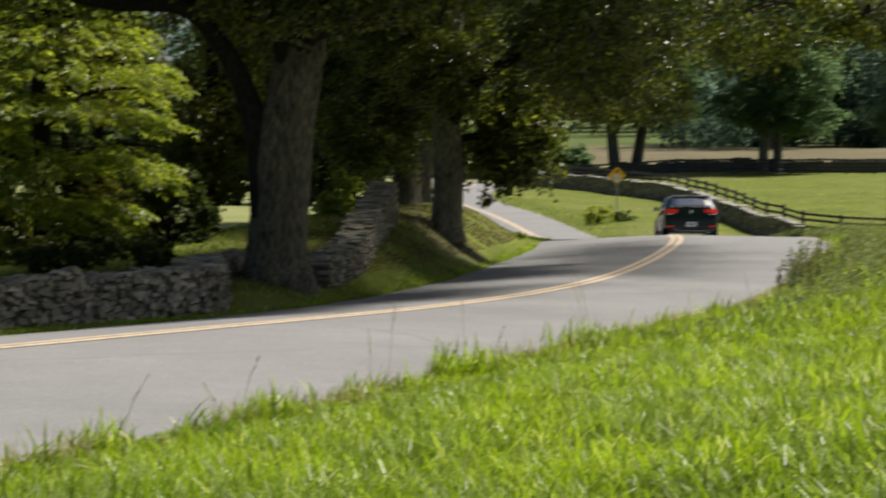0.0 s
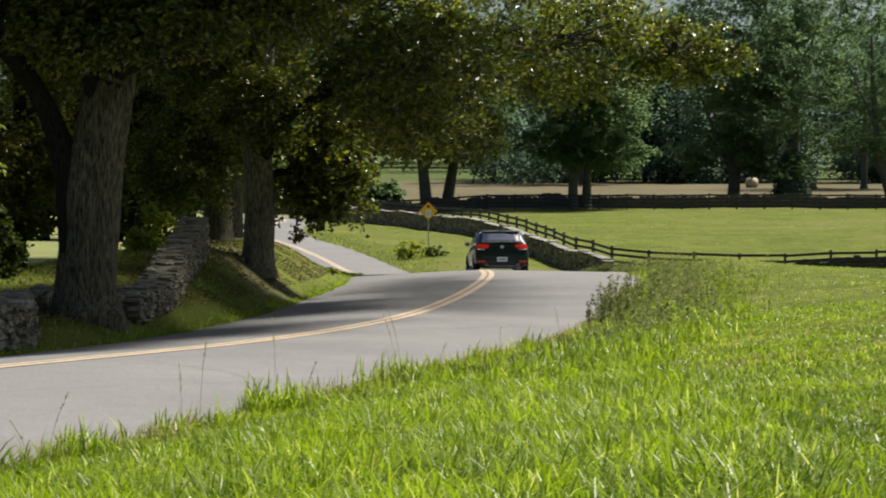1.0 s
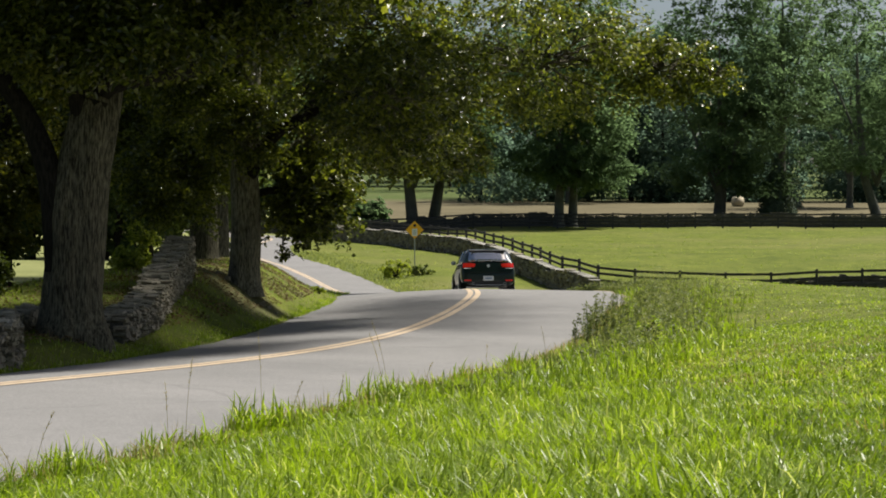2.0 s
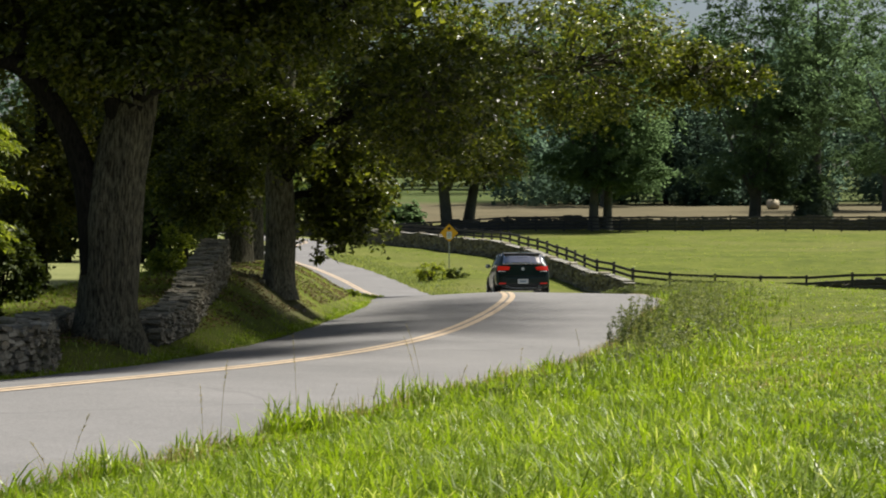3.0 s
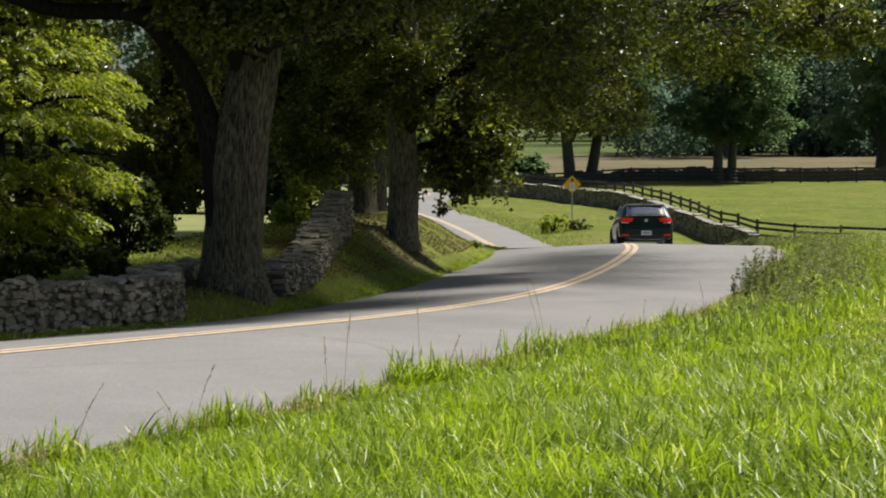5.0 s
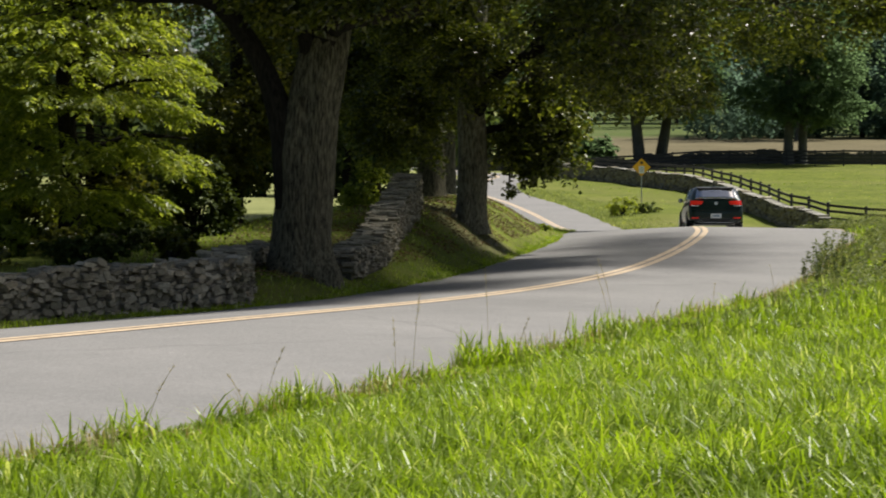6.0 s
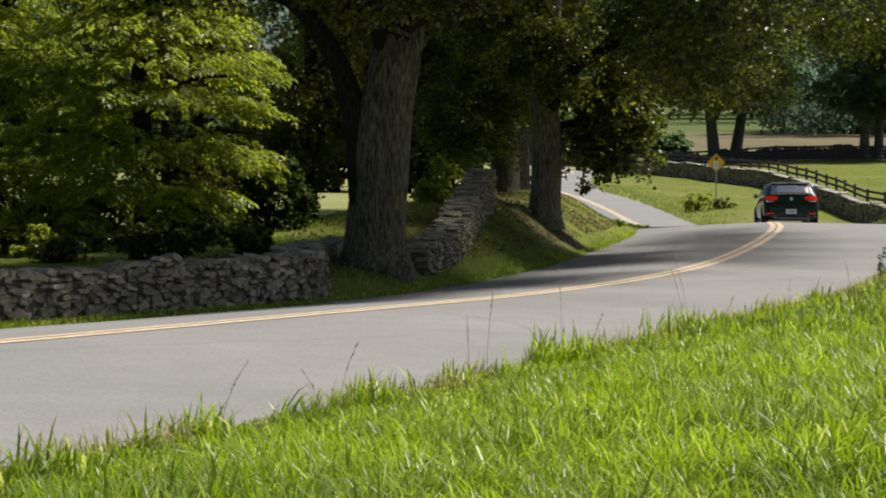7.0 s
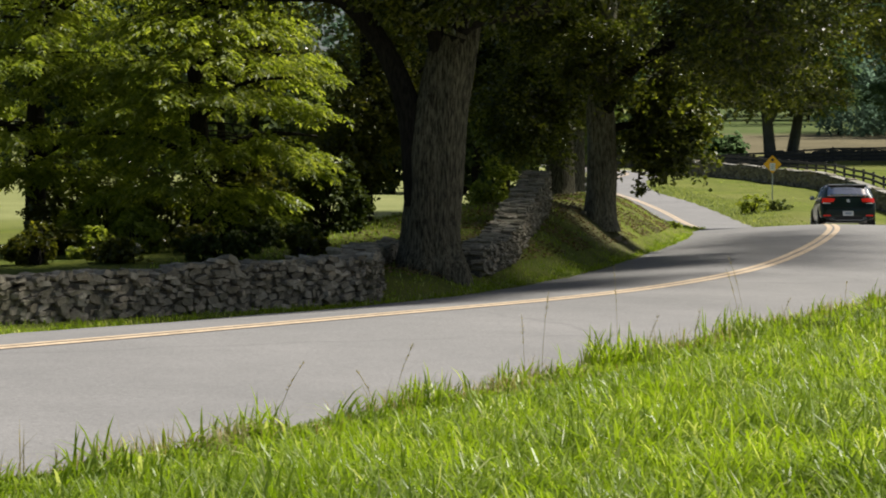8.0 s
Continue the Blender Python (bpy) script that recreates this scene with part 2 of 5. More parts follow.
M_CHROME = plain("polished_metal", (0.6, 0.61, 0.62), 0.18, 1.0, vary=0.05)
M_ALLOY = plain("silver_alloy", (0.42, 0.43, 0.44), 0.3, 0.9, vary=0.08)
M_PLATE = plain("white_number_plate", (0.70, 0.72, 0.74), 0.4, vary=0.04)
M_PLATEBAR = plain("plate_print", (0.25, 0.32, 0.42), 0.5)


def make_lamp_red():
    mat, nt, b = shader("red_tail_lens", 0.15, 0.0, 0.6)
    b.inputs["Base Color"].default_value = (0.42, 0.012, 0.01, 1)
    # weak emission added to make lenses and reflectors look sunlit
    b.inputs["Emission Color"].default_value = (1.0, 0.05, 0.02, 1)
    b.inputs["Emission Strength"].default_value = 0.08
    return mat


M_RED = make_lamp_red()


# ---- mesh helpers ----
def mesh_np(name, verts, faces, mat, smooth=False):
    """A mesh from arrays: verts (n, 3), faces (m, 3) or (m, 4)."""
    me = bpy.data.meshes.new(name)
    verts, faces = np.asarray(verts, np.float32), np.asarray(faces, np.int32)
    k = faces.shape[1]
    me.vertices.add(len(verts))
    me.vertices.foreach_set("co", verts.ravel())
    me.loops.add(faces.size)
    me.loops.foreach_set("vertex_index", faces.ravel())
    me.polygons.add(len(faces))
    me.polygons.foreach_set("loop_start", np.arange(0, faces.size, k, dtype=np.int32))
    me.polygons.foreach_set("use_smooth", np.full(len(faces), smooth))
    me.update(calc_edges=True)
    me.materials.append(mat)
    return me


def bm_mesh(name, bm, mat, smooth=False):
    me = bpy.data.meshes.new(name)
    bmesh.ops.recalc_face_normals(bm, faces=bm.faces)
    bm.to_mesh(me)
    bm.free()
    for p in me.polygons:
        p.use_smooth = smooth
    me.materials.append(mat)
    return me


def part(name, data, mat, parent, label="", smooth=False):
    """One mesh object under a thing or a part; data is a bmesh or a finished mesh."""
    me = data if isinstance(data, bpy.types.Mesh) else bm_mesh(name, data, mat, smooth)
    ob = new(name, me)
    ob.parent = parent
    if label:
        tagged(ob, label)
    return ob


def thing(name, m, label, category, group="", kind=""):
    ob = new(name)
    ob.empty_display_size = 0.3
    ob.matrix_basis = m
    return tagged(ob, label, category, group, kind)


def box(bm, x0, x1, y0, y1, z0, z1, bevel=0.0):
    r = bmesh.ops.create_cube(bm, size=1.0)
    vs = r["verts"]
    for v in vs:
        v.co = Vector(((x0 + x1) / 2 + v.co.x * (x1 - x0), (y0 + y1) / 2 + v.co.y * (y1 - y0), (z0 + z1) / 2 + v.co.z * (z1 - z0)))
    if bevel:
        es = list({e for v in vs for e in v.link_edges})
        bmesh.ops.bevel(bm, geom=es, offset=bevel, segments=1, affect="EDGES")
    return bm


def boxed(*a, bevel=0.0):
    return box(bmesh.new(), *a, bevel=bevel)


def cylinder(axis, r, h, at, seg=20, r2=None):
    bm = bmesh.new()
    bmesh.ops.create_cone(bm, cap_ends=True, segments=seg, radius1=r, radius2=r if r2 is None else r2, depth=h)
    turn = {"x": pose(0, 0, 0, 0, 90, 0), "y": pose(0, 0, 0, 90, 0, 0), "z": Matrix()}[axis]
    bmesh.ops.transform(bm, matrix=Matrix.Translation(at) @ turn, verts=bm.verts)
    return bm


def tube(points, radii, seg=10, rough=0.0, seed=0.0):
    """Vertices and quads of a tapered tube along points."""
    P, n = np.asarray(points, float), len(points)
    d = np.gradient(P, axis=0)
    d /= np.linalg.norm(d, axis=1)[:, None]
    ref = np.where(np.abs(d[:, 2:3]) > 0.9, np.array([[1.0, 0, 0]]), np.array([[0, 0, 1.0]]))
    u = np.cross(ref, d)
    u /= np.linalg.norm(u, axis=1)[:, None]
    w = np.cross(d, u)
    a = np.arange(seg) * 2 * np.pi / seg
    R = np.asarray(radii, float)[:, None] * np.ones(seg)
    if rough:
        zc = np.arange(n)[:, None] * 0.21 + seed
        R = R * (1 + rough * (np.sin(5 * a + zc + seed) * 0.6 + np.sin(11 * a - 0.7 * zc + 2 * seed) * 0.4 + np.sin(3 * a + 1.3 * zc) * 0.5))
    V = P[:, None] + R[..., None] * (np.cos(a)[None, :, None] * u[:, None] + np.sin(a)[None, :, None] * w[:, None])
    i, j = np.meshgrid(np.arange(n - 1), np.arange(seg), indexing="ij")
    q = np.stack([i * seg + j, i * seg + (j + 1) % seg, (i + 1) * seg + (j + 1) % seg, (i + 1) * seg + j], -1).reshape(-1, 4)
    return V.reshape(-1, 3), q


def joined(pieces):
    vs, fs, k = [], [], 0
    for v, f in pieces:
        vs.append(v), fs.append(np.asarray(f) + k)
        k += len(v)
    return np.concatenate(vs), np.concatenate(fs)


def smooth_line(ctrl, step):
    """A smooth curve through control rows, as dense rows; the second column is the running one."""
    c = np.asarray(ctrl, float)
    s = np.concatenate([[0], np.cumsum(np.linalg.norm(np.diff(c[:, :2], axis=0), axis=1))])
    t = np.arange(0, s[-1], step)
    out = []
    for k in range(c.shape[1]):
        m = np.gradient(c[:, k], s)
        i = np.clip(np.searchsorted(s, t, side="right") - 1, 0, len(s) - 2)
        h = s[i + 1] - s[i]
        x = (t - s[i]) / h
        out.append((2 * x**3 - 3 * x**2 + 1) * c[i, k] + (x**3 - 2 * x**2 + x) * h * m[i] + (-2 * x**3 + 3 * x**2) * c[i + 1, k] + (x**3 - x**2) * h * m[i + 1])
    return np.stack(out, 1)


def ease(x):
    x = np.clip(x, 0, 1)
    return x * x * (3 - 2 * x)


# ---- the lie of the land ----
# centre line of the road: x, y, crown height, left half width, left fall, right half width, right fall
ROAD = smooth_line([
    (-32, -19, 0.30, 3.0, 0.20, 3.6, 0.16), (-18, -4, 0.24, 3.0, 0.20, 5.0, 0.16), (-10.5, 6, 0.20, 3.2, 0.22, 5.4, 0.17), (-5.4, 15.4, 0.125, 3.3, 0.205, 4.15, 0.125),
    (-3.6, 19.4, 0.118, 3.25, 0.218, 3.5, 0.10), (-1.55, 26.0, 0.04, 2.5, 0.14, 3.2, 0.08), (-0.02, 33.2, 0.01, 2.75, 0.12, 3.1, 0.06),
    (1.45, 43.5, 0.13, 3.2, 0.14, 3.15, 0.05), (2.38, 53.0, 0.35, 3.5, 0.24, 3.6, 0.06), (2.46, 58.0, 0.37, 3.5, 0.20, 3.5, 0.06), (2.4, 63, 0.22, 3.2, 0.08, 3.2, 0.05),
    (1.85, 70, 0.07, 3.0, 0.05, 3.0, 0.05), (0.75, 87, -0.50, 3.0, 0.05, 3.0, 0.05), (-2.1, 107, -0.50, 3.0, 0.05, 3.0, 0.05),
    (-4.0, 119, 0.12, 3.0, 0.05, 3.0, 0.05), (-5.2, 125, 0.50, 3.0, 0.05, 3.0, 0.05), (-8.0, 140, 1.15, 3.0, 0.05, 3.0, 0.05), (-9.5, 160, 1.9, 3.0, 0.05, 3.0, 0.05),
    (-10, 185, 2.8, 3.0, 0.05, 3.0, 0.05), (-20, 200, 3.6, 3.0, 0.05, 3.0, 0.05), (-60, 225, 4.6, 3.0, 0.05, 3.0, 0.05),
], 0.5)
RD = np.gradient(ROAD[:, :2], axis=0)
RD /= np.linalg.norm(RD, axis=1)[:, None]
RN = np.stack([RD[:, 1], -RD[:, 0]], 1)  # to the right of the way


def beside(x, y):
    """The nearest row of the road and the offset from its centre line (right is positive)."""
    x, y = np.atleast_1d(np.asarray(x, float)), np.atleast_1d(np.asarray(y, float))
    row, off = np.empty(len(x), int), np.empty(len(x))
    for a in range(0, len(x), 20000):
        s = slice(a, a + 20000)
        dx, dy = x[s, None] - ROAD[None, :, 0], y[s, None] - ROAD[None, :, 1]
        k = np.argmin(dx * dx + dy * dy, 1)
        row[s] = k
        i = np.arange(len(k))
        off[s] = dx[i, k] * RN[k, 0] + dy[i, k] * RN[k, 1]
    return row, off


def road_top(row, off):
    r = ROAD[row]
    return np.where(off < 0, r[:, 2] - r[:, 4] * np.clip(-off / r[:, 3], 0, 1) ** 1.3, r[:, 2] - r[:, 6] * np.clip(off / r[:, 5], 0, 1) ** 1.3)


FIELD_Y = [-400, 0, 30, 60, 75, 92, 105, 125, 175, 200, 280, 330, 600, 1200]
FIELD_RIGHT = [0.5, 0.34, 0.30, 0.30, 0.08, -0.38, -0.3, 0.5, 2.4, 3.7, 7.7, 10.2, 26, 50]
FIELD_LEFT = [0.1, -0.02, 0.18, 0.55, 0.7, 0.85, 1.0, 1.25, 2.6, 3.8, 7.7, 10.2, 26, 50]
BANK_Y = [0, 24, 26, 29, 35, 41, 50, 56, 62, 100]
BANK = [0.0, 0.02, 0.16, 0.38, 0.70, 1.0, 1.12, 0.98, 0.35, 0.05]


def height(x, y):
    """Height of the ground, with the road's bed let in."""
    x, y = np.atleast_1d(np.asarray(x, float)), np.atleast_1d(np.asarray(y, float))
    row, off = beside(x, y)
    r = ROAD[row]
    right = np.interp(y, FIELD_Y, FIELD_RIGHT)
    left = np.interp(y, FIELD_Y, FIELD_LEFT)
    dip = np.interp(y, [70, 92, 108, 122, 135, 146], [0, -0.5, -0.95, -0.95, -0.3, 0]) * ease((x - 2.5) / 6.5)
    dip = dip - 0.3 * np.exp(-(((x - 19) / 5) ** 2) - ((y - 115) / 9) ** 2)
    rise = 0.40 * ease((x - 4.4) / 3.5) * (1 - 1.15 * ease((x - 8.5) / 7)) * np.exp(-(((y - 67) / 11) ** 2))
    sag = -0.62 * ease((11 - x) / 13) * ease((y - 190) / 9) * ease((240 - y) / 28)
    right, left = right + dip + rise + sag, left + sag
    soft = 0.05 * np.sin(0.31 * x + 0.4) * np.sin(0.27 * y) + 0.03 * np.sin(0.9 * x - 0.5 * y)
    edge_l, edge_r = r[:, 2] - r[:, 4], r[:, 2] - r[:, 6]
    dr, dl = off - r[:, 5], -off - r[:, 3]
    z_r = edge_r + (right + soft - edge_r) * ease((dr + 0.1) / 6.0)
    bank = edge_l + np.interp(r[:, 1], BANK_Y, BANK) * ease((dl + 0.1) / np.interp(r[:, 1], [24, 31, 42, 50], [1.0, 1.2, 1.9, 2.3]))
    z_l = bank + (left + soft - bank) * ease((dl - 2.6) / 6.0)
    z = np.where(off > 0, z_r, z_l)
    on = road_top(row, off) - 0.06
    return np.where((dr < 0) & (dl < 0), on, z)


def z_at(x, y):
    return float(height(x, y)[0])


# ---- ground and road ----
def stretch_axis(near_lo, near_hi, step, far_lo, far_hi, grow=1.16):
    mid = list(np.arange(near_lo, near_hi, step))
    a, s = [near_hi], step
    while a[-1] < far_hi:
        s *= grow
        a.append(a[-1] + s)
    b, s = [near_lo], step
    while b[-1] > far_lo:
        s *= grow
        b.append(b[-1] - s)
    return np.array(b[:0:-1] + mid + a)


def build_ground():
    gx, gy = stretch_axis(-14, 14, 0.4, -1500, 1500, 1.14), stretch_axis(-4, 72, 0.4, -1200, 1800, 1.06)
    X, Y = np.meshgrid(gx, gy)
    Z = height(X.ravel(), Y.ravel())
    n, m = X.shape
    i, j = np.meshgrid(np.arange(n - 1), np.arange(m - 1), indexing="ij")
    q = np.stack([i * m + j, i * m + j + 1, (i + 1) * m + j + 1, (i + 1) * m + j], -1).reshape(-1, 4)
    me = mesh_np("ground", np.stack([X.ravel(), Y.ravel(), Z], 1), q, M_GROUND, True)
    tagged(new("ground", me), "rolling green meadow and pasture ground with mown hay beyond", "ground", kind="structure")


def strip(rows, offs, lift, mat, name, depth=0.0):
    """A strip that follows the road between the offsets given, lying on its surface."""
    V, faces, k = [], [], len(offs)
    for r in rows:
        for o in offs:
            w = o if not callable(o) else o(r)
            p = ROAD[r, :2] + RN[r] * w
            V.append((p[0], p[1], road_top(np.array([r]), np.array([w]))[0] + lift))
    n = len(rows)
    V = np.array(V)
    i, j = np.meshgrid(np.arange(n - 1), np.arange(k - 1), indexing="ij")
    q = np.stack([i * k + j, i * k + j + 1, (i + 1) * k + j + 1, (i + 1) * k + j], -1).reshape(-1, 4)
    return mesh_np(name, V, q, mat, True)


def build_road():
    rows = list(range(len(ROAD)))
    rag = lambda r, s: 0.10 * math.sin(r * 0.9 + s) + 0.07 * math.sin(r * 2.3 + 2 * s)
    offs = [lambda r: -ROAD[r, 3] - 0.03 + rag(r, 0) * 0.6, -2.4, -1.6, -0.8, -0.25, 0, 0.25, 0.8, 1.6, 2.4, lambda r: ROAD[r, 5] + rag(r, 5) * 0.6]
    road = new("road", strip(rows, offs, 0.0, M_ASPHALT, "road"))
    tagged(road, "two-lane grey asphalt country road with worn surface", "road", kind="structure")
    for side in (-0.158, 0.028):
        ln = part("yellow_line", strip(rows, [side, side + 0.13], 0.006, M_LINE, "yellow_line"), M_LINE, road, "faded yellow painted centre line")
    return road


def build_shoulder():
    """A ragged sandy strip between the asphalt and the meadow."""
    rows = [r for r in range(len(ROAD)) if 4 < ROAD[r, 1] < 64]
    V = []
    for r in rows:
        w = 0.2 + 0.1 * math.sin(r * 0.7) + 0.08 * math.sin(r * 1.9 + 1) + 0.25 * math.exp(-(((ROAD[r, 1] - 29) / 6) ** 2))
        for k in range(4):
            p = ROAD[r, :2] + RN[r] * (ROAD[r, 5] - 0.12 + w * k / 3)
            V.append((p[0], p[1], max(z_at(*p), float(ROAD[r, 2] - ROAD[r, 6]) - 0.02 if k < 2 else -9) + (0.012 if k < 3 else -0.01)))
    n = len(rows)
    i, j = np.meshgrid(np.arange(n - 1), np.arange(3), indexing="ij")
    q = np.stack([i * 4 + j, i * 4 + j + 1, (i + 1) * 4 + j + 1, (i + 1) * 4 + j], -1).reshape(-1, 4)
    tagged(new("shoulder", mesh_np("shoulder", V, q, M_SAND, True)), "ragged sandy soil along the edge of the road", "road shoulder", kind="structure")


build_ground()
build_road()
build_shoulder()


# ---- grass ----
CLUMP = np.random.RandomState(40).uniform(0, 1, (3, 256, 256))


def blades(x, y, length, width, lean, seed, arching=False):
    """Grass blades, leaning together in small clumps; arching ones bend over in three steps."""
    rs = np.random.RandomState(seed)
    n = len(x)
    z = height(x, y) - 0.01
    wob = rs.normal(0, 0.05, (2, n))
    i, j = np.floor((x + wob[0]) / 0.24).astype(int) % 256, np.floor((y + wob[1]) / 0.3).astype(int) % 256
    L = length * rs.uniform(0.55, 1.25, n) * (0.8 + 0.4 * CLUMP[1, i, j])
    W = width * rs.uniform(0.7, 1.3, n)
    b = CLUMP[0, i, j] * 2 * np.pi + rs.normal(0, 1.2, n)
    a = b + np.pi / 2 + rs.normal(0, 0.45, n)
    side = np.stack([np.cos(a), np.sin(a), np.zeros(n)], 1) * W[:, None]
    out = np.stack([np.cos(b), np.sin(b), np.zeros(n)], 1)
    k = np.minimum(lean * rs.uniform(0.15, 1.2, n) * (0.7 + 0.6 * CLUMP[2, i, j]), 2.1)
    base = np.stack([x, y, z], 1)
    up = np.array([[0, 0, 1.0]])
    curve = lambda s: base + up * (np.maximum(0.06, s - 0.46 * k * s * s) * L)[:, None] + out * (0.75 * k * s * s * L)[:, None]
    if arching:
        p, q, t = curve(0.4), curve(0.74), curve(1.0)
        V = np.stack([base - side * 0.4, base + side * 0.4, p + side * 0.5, p - side * 0.5, q + side * 0.36, q - side * 0.36, t], 1).reshape(-1, 3)
        o = np.arange(n)[:, None] * 7
        F = np.stack([o + [0, 1, 2], o + [0, 2, 3], o + [3, 2, 4], o + [3, 4, 5], o + [5, 4, 6]], 1).reshape(-1, 3)
        return V, F
    mid, tip = curve(0.58), curve(1.0)
    V = np.stack([base - side / 2, base + side / 2, mid + side * 0.38, mid - side * 0.38, tip], 1).reshape(-1, 3)
    o = np.arange(n)[:, None] * 5
    return V, np.stack([o + [0, 1, 2], o + [0, 2, 3], o + [3, 2, 4]], 1).reshape(-1, 3)


def scatter(n, y0, y1, x_of, seed, power=1.0):
    rs = np.random.RandomState(seed)
    y = y0 + (y1 - y0) * rs.uniform(0, 1, n) ** power
    lo, hi = x_of(y)
    return lo + (hi - lo) * rs.uniform(0, 1, n), y


def off_road(x, y, gap_r=0.05, gap_l=0.05):
    row, off = beside(x, y)
    r = ROAD[row]
    return (off > r[:, 5] + gap_r) | (off < -r[:, 3] - gap_l), off - r[:, 5], -off - r[:, 3]


def patchy(x, y, f, seed):
    return 0.5 + 0.25 * (np.sin(f * x + seed) * np.sin(f * 1.3 * y + 2 * seed) + np.sin(f * 2.1 * x - f * 1.7 * y + seed)) + 0.12 * np.sin(5 * f * x + 3 * f * y)


def build_grass():
    sets = []
    wedge = lambda y: (-0.36 * y - 0.3, 0.25 * y + 0.4)
    for n, y0, y1, ln, wd, seed, pw in ((97000, 6.2, 17, 0.215, 0.0088, 1, 0.86), (115000, 6.2, 17, 0.17, 0.0092, 4, 0.86), (125000, 15, 34, 0.185, 0.016, 2, 0.9), (64000, 32, 80, 0.15, 0.027, 3, 0.9)):
        x, y = scatter(n, y0, y1, wedge, seed, pw)
        ok, dr, dl = off_road(x, y, -0.12)
        ok &= (dr > -0.12)
        x, y, dr = x[ok], y[ok], dr[ok]
        p = patchy(x, y, 1.1, seed)
        mown = np.maximum(0.55 * ease((x - 1.3 - 0.05 * (y - 10)) / 1.3), 0.6 * ease((y - 19) / 7) * ease((dr - 0.8) / 1.6))
        sets.append(blades(x, y, (1 - mown) * ln * (0.65 + 0.7 * p) * (0.35 + 0.65 * ease(dr / 1.6)), wd, 2.1, seed, seed == 1))
    # shorter grass on the shaded bank and the verges across the road
    x, y = scatter(60000, 14, 66, lambda y: (-0.36 * y - 0.5, -0.02 * y + 1.0), 5)
    ok, dr, dl = off_road(x, y, 0.05, -0.1)
    ok &= (dl > -0.1) & (dl < 5)
    ok &= (np.hypot((x + 2.75) / 1.3, (y - 43.2) / 3.0) > 0.5 + 0.8 * patchy(x, y, 1.9, 8))  # worn bare under the second oak
    sets.append(blades(x[ok], y[ok], 0.075 + 0.03 * patchy(x[ok], y[ok], 1.7, 4), 0.014, 0.9, 6))
    x, y = scatter(9000, 122, 196, lambda y: (-0.02 * y, 0.28 * y), 9)
    ok, dr, dl = off_road(x, y)
    ok &= (dr > 5) & (patchy(x, y, 0.5, 3) > 0.5)
    sets.append(blades(x[ok], y[ok], 0.09, 0.06, 1.5, 10))
    # a fringe of short blades over both edges of the road
    rs = np.random.RandomState(14)
    for side, n, lo, hi in ((1, 26000, 30, 150), (-1, 16000, 60, 170)):
        r = rs.randint(lo, hi, n)
        w = (ROAD[r, 5] if side > 0 else ROAD[r, 3]) + rs.normal(0.0, 0.12, n) + 0.12 * np.sin(r * 0.55) + 0.07 * np.sin(r * 1.7)
        c = ROAD[r, :2] + RN[r] * (side * w)[:, None] + RD[r] * rs.uniform(-0.3, 0.3, n)[:, None]
        k = c[:, 1] > 5
        sets.append(blades(c[k, 0], c[k, 1], 0.075, 0.010 + 0.0002 * c[k, 1], 1.3, 15 + side))
    # ragged tussocks along the near edge of the road
    rs = np.random.RandomState(11)
    row, along = [], []
    for k in range(170):
        r = rs.randint(55, 150)
        o = ROAD[r, 5] + abs(rs.normal(0.1, 0.35)) + 0.05
        c = ROAD[r, :2] + RN[r] * o
        if c[1] < 6 or rs.random_sample() < 0.45:
            continue
        m = rs.randint(25, 60)
        q = c + rs.normal(0, 0.11 + 0.002 * c[1], (m, 2))
        row.append(q), along.append(np.full(m, rs.uniform(0.08, 0.2)))
    for c, m, ln, sp in (((-0.92, 15.7), 190, 0.33, 0.13), ((-0.62, 15.9), 120, 0.24, 0.12), ((0.08, 18.4), 170, 0.28, 0.16), ((0.4, 18.9), 90, 0.22, 0.14), ((-2.55, 11.0), 110, 0.26, 0.12), ((-1.9, 12.6), 110, 0.24, 0.12), ((-1.5, 14.2), 80, 0.2, 0.12), ((1.5, 23.6), 120, 0.24, 0.2)):
        row.append(np.array(c) + rs.normal(0, sp, (m, 2))), along.append(np.full(m, ln))
    for k in range(300):  # taller rank grass round the bend
        r = rs.randint(96, 172)
        o = ROAD[r, 5] + abs(rs.normal(0.5, 0.8)) + 0.35
        c = ROAD[r, :2] + RN[r] * o
        m = rs.randint(25, 60)
        q = c + rs.normal(0, 0.16, (m, 2))
        row.append(q), along.append(np.full(m, rs.uniform(0.16, 0.34) * min(1.0, 0.45 + 0.45 * (o - ROAD[r, 5]))))
    q, ln = np.concatenate(row), np.concatenate(along)
    # coarse arching tufts leaning over the nearest stretch of the edge
    k = np.where((ROAD[:, 1] > 7.5) & (ROAD[:, 1] < 26))[0]
    cq, cl = [], []
    for _ in range(44):
        r = rs.choice(k)
        c = ROAD[r, :2] + RN[r] * (ROAD[r, 5] + abs(rs.normal(0.05, 0.18)))
        m = rs.randint(6, 20)
        cq.append(c + rs.normal(0, 0.07, (m, 2))), cl.append(np.full(m, rs.uniform(0.16, 0.36)))
    cq, cl = np.concatenate(cq), np.concatenate(cl)
    sets.append(blades(cq[:, 0], cq[:, 1], cl, 0.014, 1.35, 18, True))
    # broad bent blades in the nearest corner of the verge
    k = np.where((ROAD[:, 1] > 4) & (ROAD[:, 1] < 13))[0]
    r = rs.choice(k, 60)
    c = ROAD[r, :2] + RN[r] * (ROAD[r, 5] + np.abs(rs.normal(0.25, 0.4, 60)))[:, None]
    c = np.repeat(c, 9, 0) + rs.normal(0, 0.06, (540, 2))
    sets.append(blades(c[:, 0], c[:, 1], 0.19, 0.021, 1.9, 19, True))
